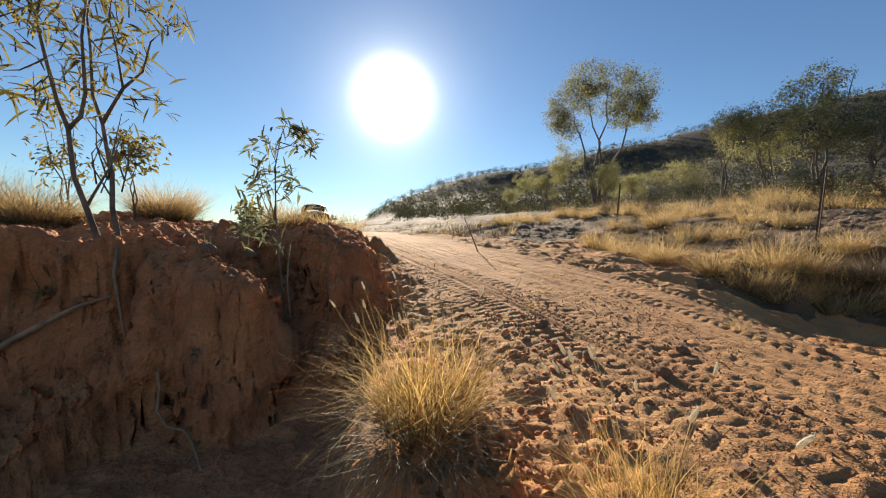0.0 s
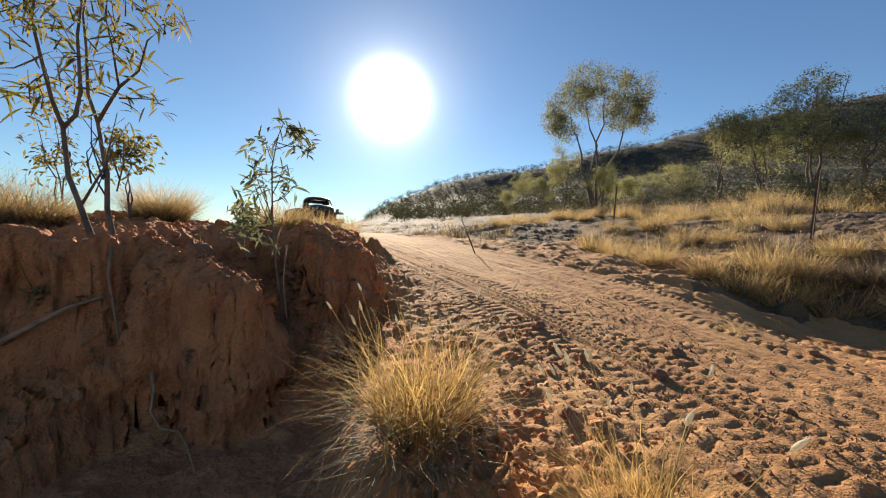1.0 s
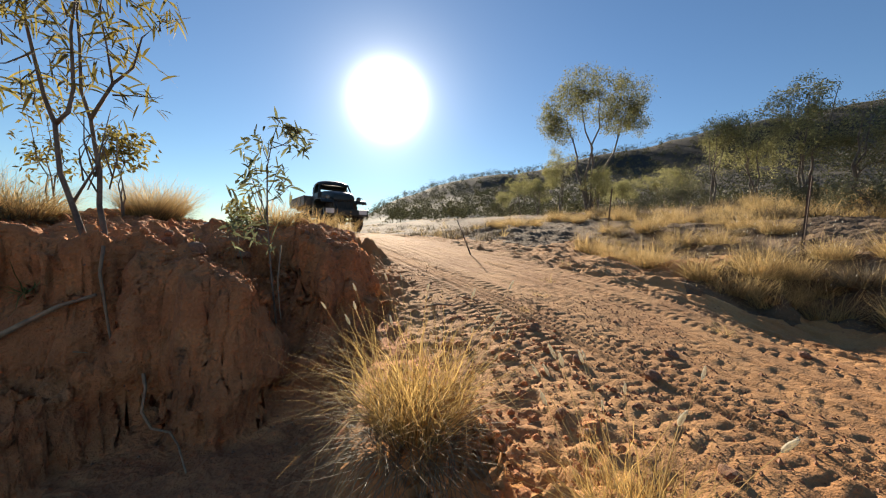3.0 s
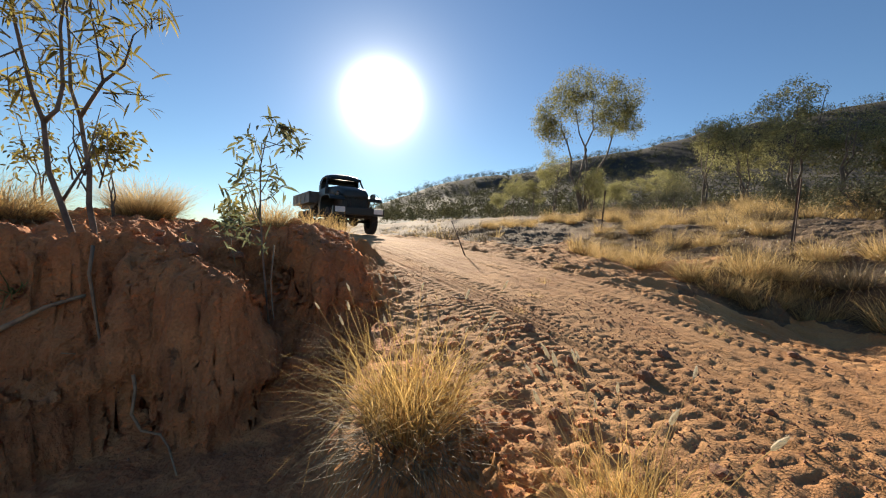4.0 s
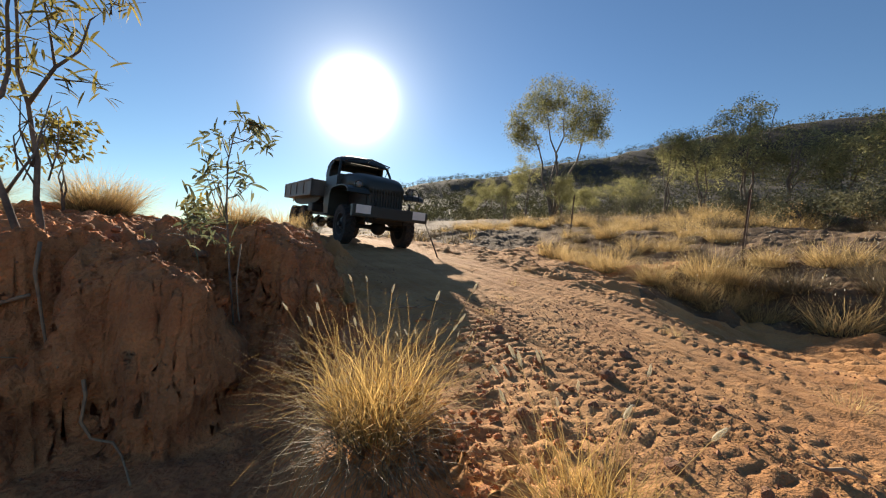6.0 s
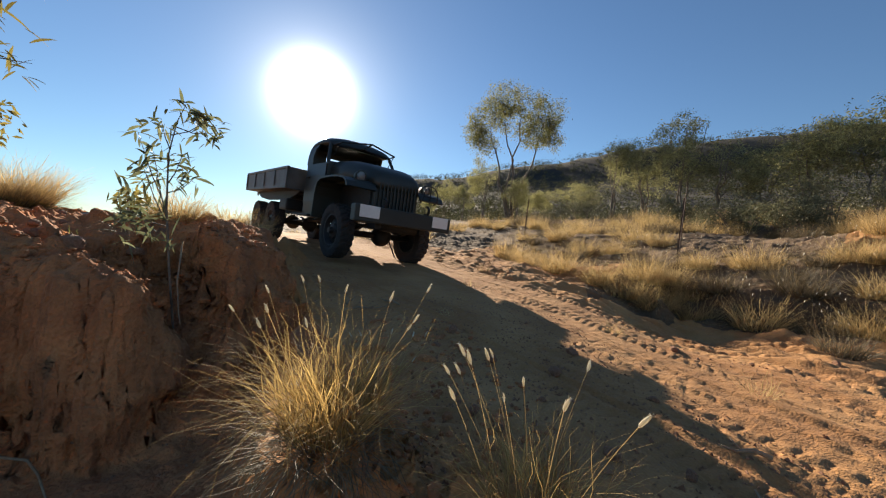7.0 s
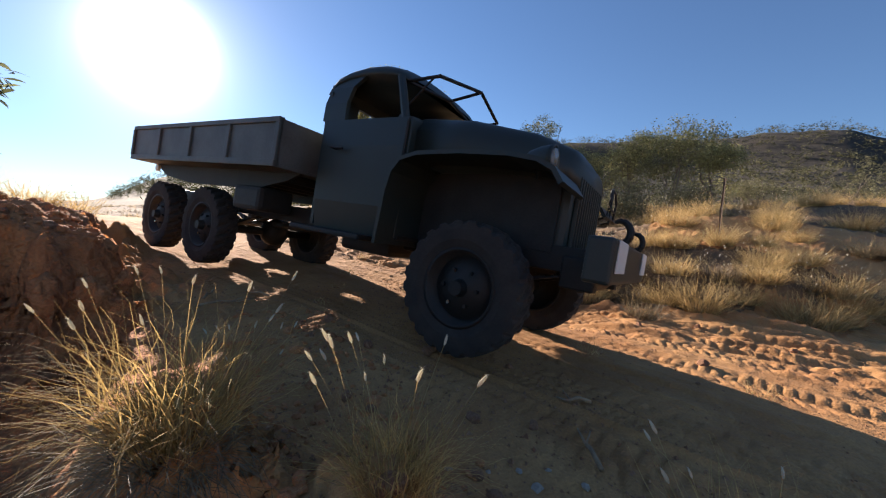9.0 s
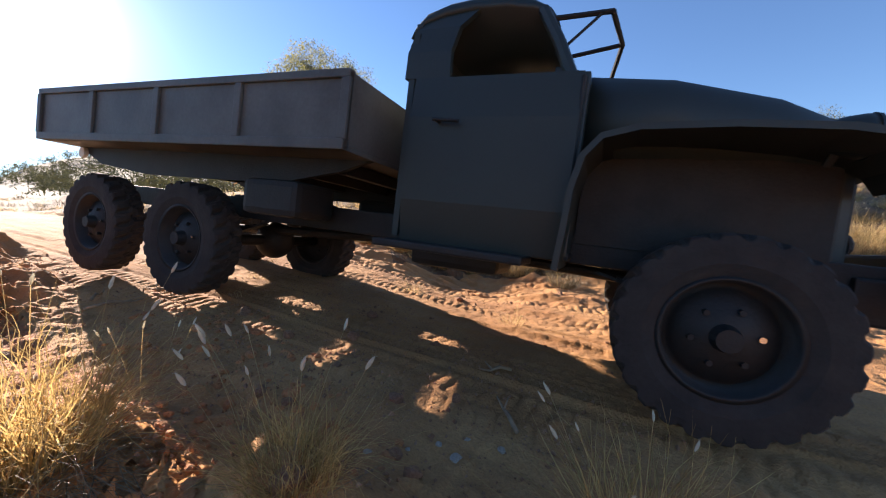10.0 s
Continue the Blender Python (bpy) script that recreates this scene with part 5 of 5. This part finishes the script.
def build_debris():
    # loose rocks on the bank and the shoulder
    base = []
    for i in range(5):
        ob = part("rock", rock_mesh(i + 1), ROCK)
        tagged(ob, "rough lump of red rock lying on the soil", "rock", "loose rocks")
        base.append(ob)
    rock_data = [([tuple(v.co) for v in ob.data.vertices], [tuple(p.vertices) for p in ob.data.polygons]) for ob in base]
    spots = [(-2.12, 3.26, 0.09), (-2.5, 3.45, 0.06), (-1.95, 3.75, 0.065), (-1.1, 3.8, 0.055), (-3.0, 3.4, 0.05)]
    for ob, (x, y, s) in zip(base, spots):
        ob.scale = (s, s, s)
        ob.location = (x, y, ground_z(x, y) + s * 0.2)
    rng = random.Random(31)
    for i in range(70):
        if i < 34:
            x, y = rng.uniform(-3.8, -0.6), rng.uniform(3.2, 5.6)
        elif i < 56:
            x, y = rng.uniform(0.2, 1.9), rng.uniform(0.5, 3.4)
        else:
            x, y = rng.uniform(3.0, 6.5), rng.uniform(1.0, 4.5)
        s = rng.uniform(0.012, 0.05)
        ob = copy_thing(base[i % 5], pose(x, y, ground_z(x, y) + s * 0.2, rng.uniform(0, 360), 0, rng.uniform(0, 360)))
        ob.scale = (s, s * rng.uniform(0.7, 1.2), s)
    # pale stones: one on the bank's skyline, some beside the track
    for i, (x, y, s) in enumerate(PALE_STONES):
        ob = part("stone", rock_mesh(11 + i, 0.5), PALE_ROCK)
        ob.location = (x, y, ground_z(x, y) + s * 0.12)
        ob.scale = (s, s * 0.8, s)
        ob.rotation_euler = (0, 0, 1.7 * i)
        tagged(ob, "pale weathered stone half sunk in the soil", "rock", "pale stones")
    # crumbled clods along the bank's rim and on the shoulder
    V, F = [], []
    for i in range(980):
        if i < 470:
            k = rng.uniform(0, 8.0)
            j = int(k)
            (ax, ay), (bx, by) = LIP[1 + j], LIP[2 + j]
            x, y = ax + (bx - ax) * (k - j) + rng.gauss(0, 0.12), ay + (by - ay) * (k - j) + rng.gauss(0.08, 0.16)
        else:
            x, y = rng.uniform(0.15, 1.0) + rng.gauss(0, 0.1), rng.uniform(0.9, 3.4)
            if i < 600:
                k = rng.uniform(0.02, 0.42)
                x, y = -2.12 - 0.387 * k + rng.gauss(0, 0.05), 3.10 - 0.922 * k + rng.gauss(0, 0.05)
            elif i < 660:
                x, y = rng.uniform(-1.35, -0.6), rng.uniform(3.45, 4.4)
            elif i < 720:
                k = rng.random()
                x = CREST_A[0] + (CREST_B[0] - CREST_A[0]) * k + rng.gauss(0, 0.06)
                y = CREST_A[1] + (CREST_B[1] - CREST_A[1]) * k + rng.gauss(-0.03, 0.06)
        s = rng.uniform(0.008, 0.022) * (1.9 if rng.random() < 0.12 else 1)
        z = ground_z_fast(x, y) + s * 0.25
        q = len(V)
        for v, f in ((rock_data[i % 5]),):
            sc = [s * rng.uniform(0.7, 1.3) for c in range(3)]
            a = rng.uniform(0, 6.28)
            ca, sa = math.cos(a), math.sin(a)
            V += [(x + (p[0] * ca - p[1] * sa) * sc[0], y + (p[0] * sa + p[1] * ca) * sc[1], z + p[2] * sc[2]) for p in v]
            F += [tuple(q + c for c in t) for t in f]
    ob = mesh_part("clods", V, F, BANK_SOIL)
    tagged(ob, "crumbled clods of red soil along the bank", "soil", kind="stuff")
    # grit and clods
    V, F = [], []
    for i in range(9000):
        k = rng.random()
        if k < 0.45:
            x, y = rng.uniform(0.0, 2.2), rng.uniform(0.4, 4.2)
        elif k < 0.75:
            x, y = rng.uniform(-4, 0), rng.uniform(2.4, 6)
        else:
            x, y = rng.uniform(2.5, 8), rng.uniform(0.3, 7)
        z = ground_z_fast(x, y)
        s = rng.uniform(0.003, 0.012) * (1.6 if rng.random() < 0.1 else 1)
        q = len(V)
        a = rng.uniform(0, 6.28)
        for dx, dy, dz in ((1, 0, 0), (-0.4, 0.9, 0.1), (-0.5, -0.8, 0), (0.1, 0.1, 1.0), (0, 0, -0.7)):
            j = rng.uniform(0.7, 1.3)
            V.append((x + s * j * (dx * math.cos(a) - dy * math.sin(a)), y + s * j * (dx * math.sin(a) + dy * math.cos(a)), z + s * dz * j))
        F += [(q, q + 1, q + 3), (q + 1, q + 2, q + 3), (q + 2, q, q + 3), (q + 1, q, q + 4), (q + 2, q + 1, q + 4), (q, q + 2, q + 4)]
    ob = mesh_part("grit", V, F, ROCK)
    tagged(ob, "scattered grit and small clods of red soil", "gravel", kind="stuff")
    # roots hanging on the bank's face
    def on_face(x, y, z):
        """Bring a point out of the soil to the bank's face."""
        for i in range(60):
            if ground_z_fast(x, y) < z:
                break
            x, y, z = x * 0.993, y * 0.993, z + (1.0 - z) * 0.007
        return x * 0.988, y * 0.988, z + (1.0 - z) * 0.012

    def root(pts, r, label):
        bm = bmesh.new()
        pts = [on_face(x, y, z) for x, y, z in pts]
        tube_path(bm, pts, [r * (1 - 0.5 * i / (len(pts) - 1)) for i in range(len(pts))], 6)
        ob = part("root", bm, ROOT, smooth=True)
        tagged(ob, label, "root", "bare roots")
    root([(-2.80, 3.12, 0.84), (-2.72, 3.0, 0.62), (-2.66, 2.97, 0.44), (-2.60, 2.94, 0.25), (-2.53, 2.9, 0.08), (-2.44, 2.87, 0.0), (-2.42, 2.86, -0.05)],
         0.013, "pale bare root hanging down the bank's face")
    root([(-2.30, 2.93, -0.16), (-2.24, 2.88, -0.26), (-2.22, 2.82, -0.42), (-2.12, 2.79, -0.53), (-1.97, 2.78, -0.55), (-1.88, 2.74, -0.62), (-1.72, 2.6, -0.74)],
         0.012, "thin crooked root on the shaded bank")
    root([(-3.4, 2.62, 0.02), (-3.15, 2.8, 0.22), (-2.95, 2.9, 0.36), (-2.72, 2.97, 0.45)], 0.026, "thick grey root lying across the bank's face")
    root([(-2.95, 2.86, 0.0), (-2.85, 2.88, 0.01), (-2.72, 2.9, 0.0)], 0.008, "short broken root end in the bank")
    root([(-1.36, 3.24, 0.9), (-1.33, 3.12, 0.6), (-1.28, 3.06, 0.36), (-1.24, 3.0, 0.3)], 0.007, "pale bare root hanging down the bank's face")
    # sticks on the ground
    for i, (x, y, L, a) in enumerate([(0.10, 3.66, 0.45, 20), (0.35, 3.95, 0.3, 130), (-0.05, 3.85, 0.25, 75), (1.9, 1.35, 0.22, 160), (1.6, 1.0, 0.3, 60)]):
        bm = bmesh.new()
        c, s = math.cos(radians(a)) * L / 2, math.sin(radians(a)) * L / 2
        tube_path(bm, [(-c, -s, 0.02), (-c * 0.3, -s * 0.25, 0.045), (c * 0.4, s * 0.35, 0.03), (c, s, 0.05)], [0.012, 0.011, 0.008, 0.004], 6)
        tube_path(bm, [(c * 0.2, s * 0.2, 0.035), (c * 0.5 + s * 0.2, s * 0.5 - c * 0.3, 0.08)], [0.006, 0.003], 5)
        ob = part("stick", bm, ROOT, smooth=True)
        ob.location = (x, y, ground_z(x, y))
        tagged(ob, "dry fallen stick on the sand", "stick", "fallen sticks")


GZ = {}


def ground_z_fast(x, y):
    if "grid" not in GZ:
        GZ["x"], GZ["y"] = np.linspace(-6, 10, 801), np.linspace(-1, 9, 501)
        X, Y = np.meshgrid(GZ["x"], GZ["y"])
        GZ["grid"] = ground_height(X, Y)
    i = int((y + 1) / 10 * 500)
    j = int((x + 6) / 16 * 800)
    return float(GZ["grid"][min(max(i, 0), 500), min(max(j, 0), 800)])


def build_fence():
    for x, y, h, lean in ((5.85, 12.9, 1.35, 3.0), (5.75, 5.8, 1.22, 3.5), (8.45, 3.55, 1.25, 4.0), (3.9, 21.0, 1.25, 2.0)):
        bm = bmesh.new()
        for a in (0, 120, 240):
            c, s = math.cos(radians(a)), math.sin(radians(a))
            loft(bm, [[(0.003 * -s, 0.003 * c, z), (0.026 * c - 0.002 * s, 0.026 * s + 0.002 * c, z), (0.026 * c + 0.002 * s, 0.026 * s - 0.002 * c, z),
                       (-0.003 * -s, -0.003 * c, z)] for z in (-0.3, h * 0.5, h)])
        ob = part("fence_post", bm, POST)
        ob.matrix_basis = pose(x, y, ground_z(x, y), 0, lean, 0)
        tagged(ob, "rusty star-shaped steel fence post in dry grass", "fence post", "fence posts")
    bm = bmesh.new()
    tube_path(bm, [(0, 0, -0.1), (-0.18, 0.12, 0.35), (-0.34, 0.2, 0.72)], [0.016, 0.014, 0.01], 6)
    ob = part("leaning_stake", bm, POST, smooth=True)
    ob.location = (0.72, 7.75, ground_z(0.72, 7.75))
    tagged(ob, "thin leaning stake at the sandy track's edge", "stake")


build_fence()
build_trees()
build_hill_scrub()
build_near_shrubs()
build_grass()
build_debris()


# ---- what moves
def drive_at(t):
    ts = [d[0] for d in DRIVE]
    return [float(np.interp(t, ts, [d[k] for d in DRIVE])) for k in range(1, 7)]


def motions():
    walk(TRUCK, [(t, pose(x, y, z, lean, -nose, head)) for t, x, y, z, head, nose, lean in DRIVE])
    steps = [i * 0.2 for i in range(51)]
    run, turned, last = 0.0, [], None
    for t in steps:
        p = Vector(drive_at(t)[:3])
        run += (p - last).length if last else 0.0
        last = p
        turned.append(math.degrees(run / R))
    for w in WHEELS:
        at = w.location.copy()
        walk(w, [(t, pose(at.x, at.y, at.z, 0, a, 0)) for t, a in zip(steps, turned)])


motions()
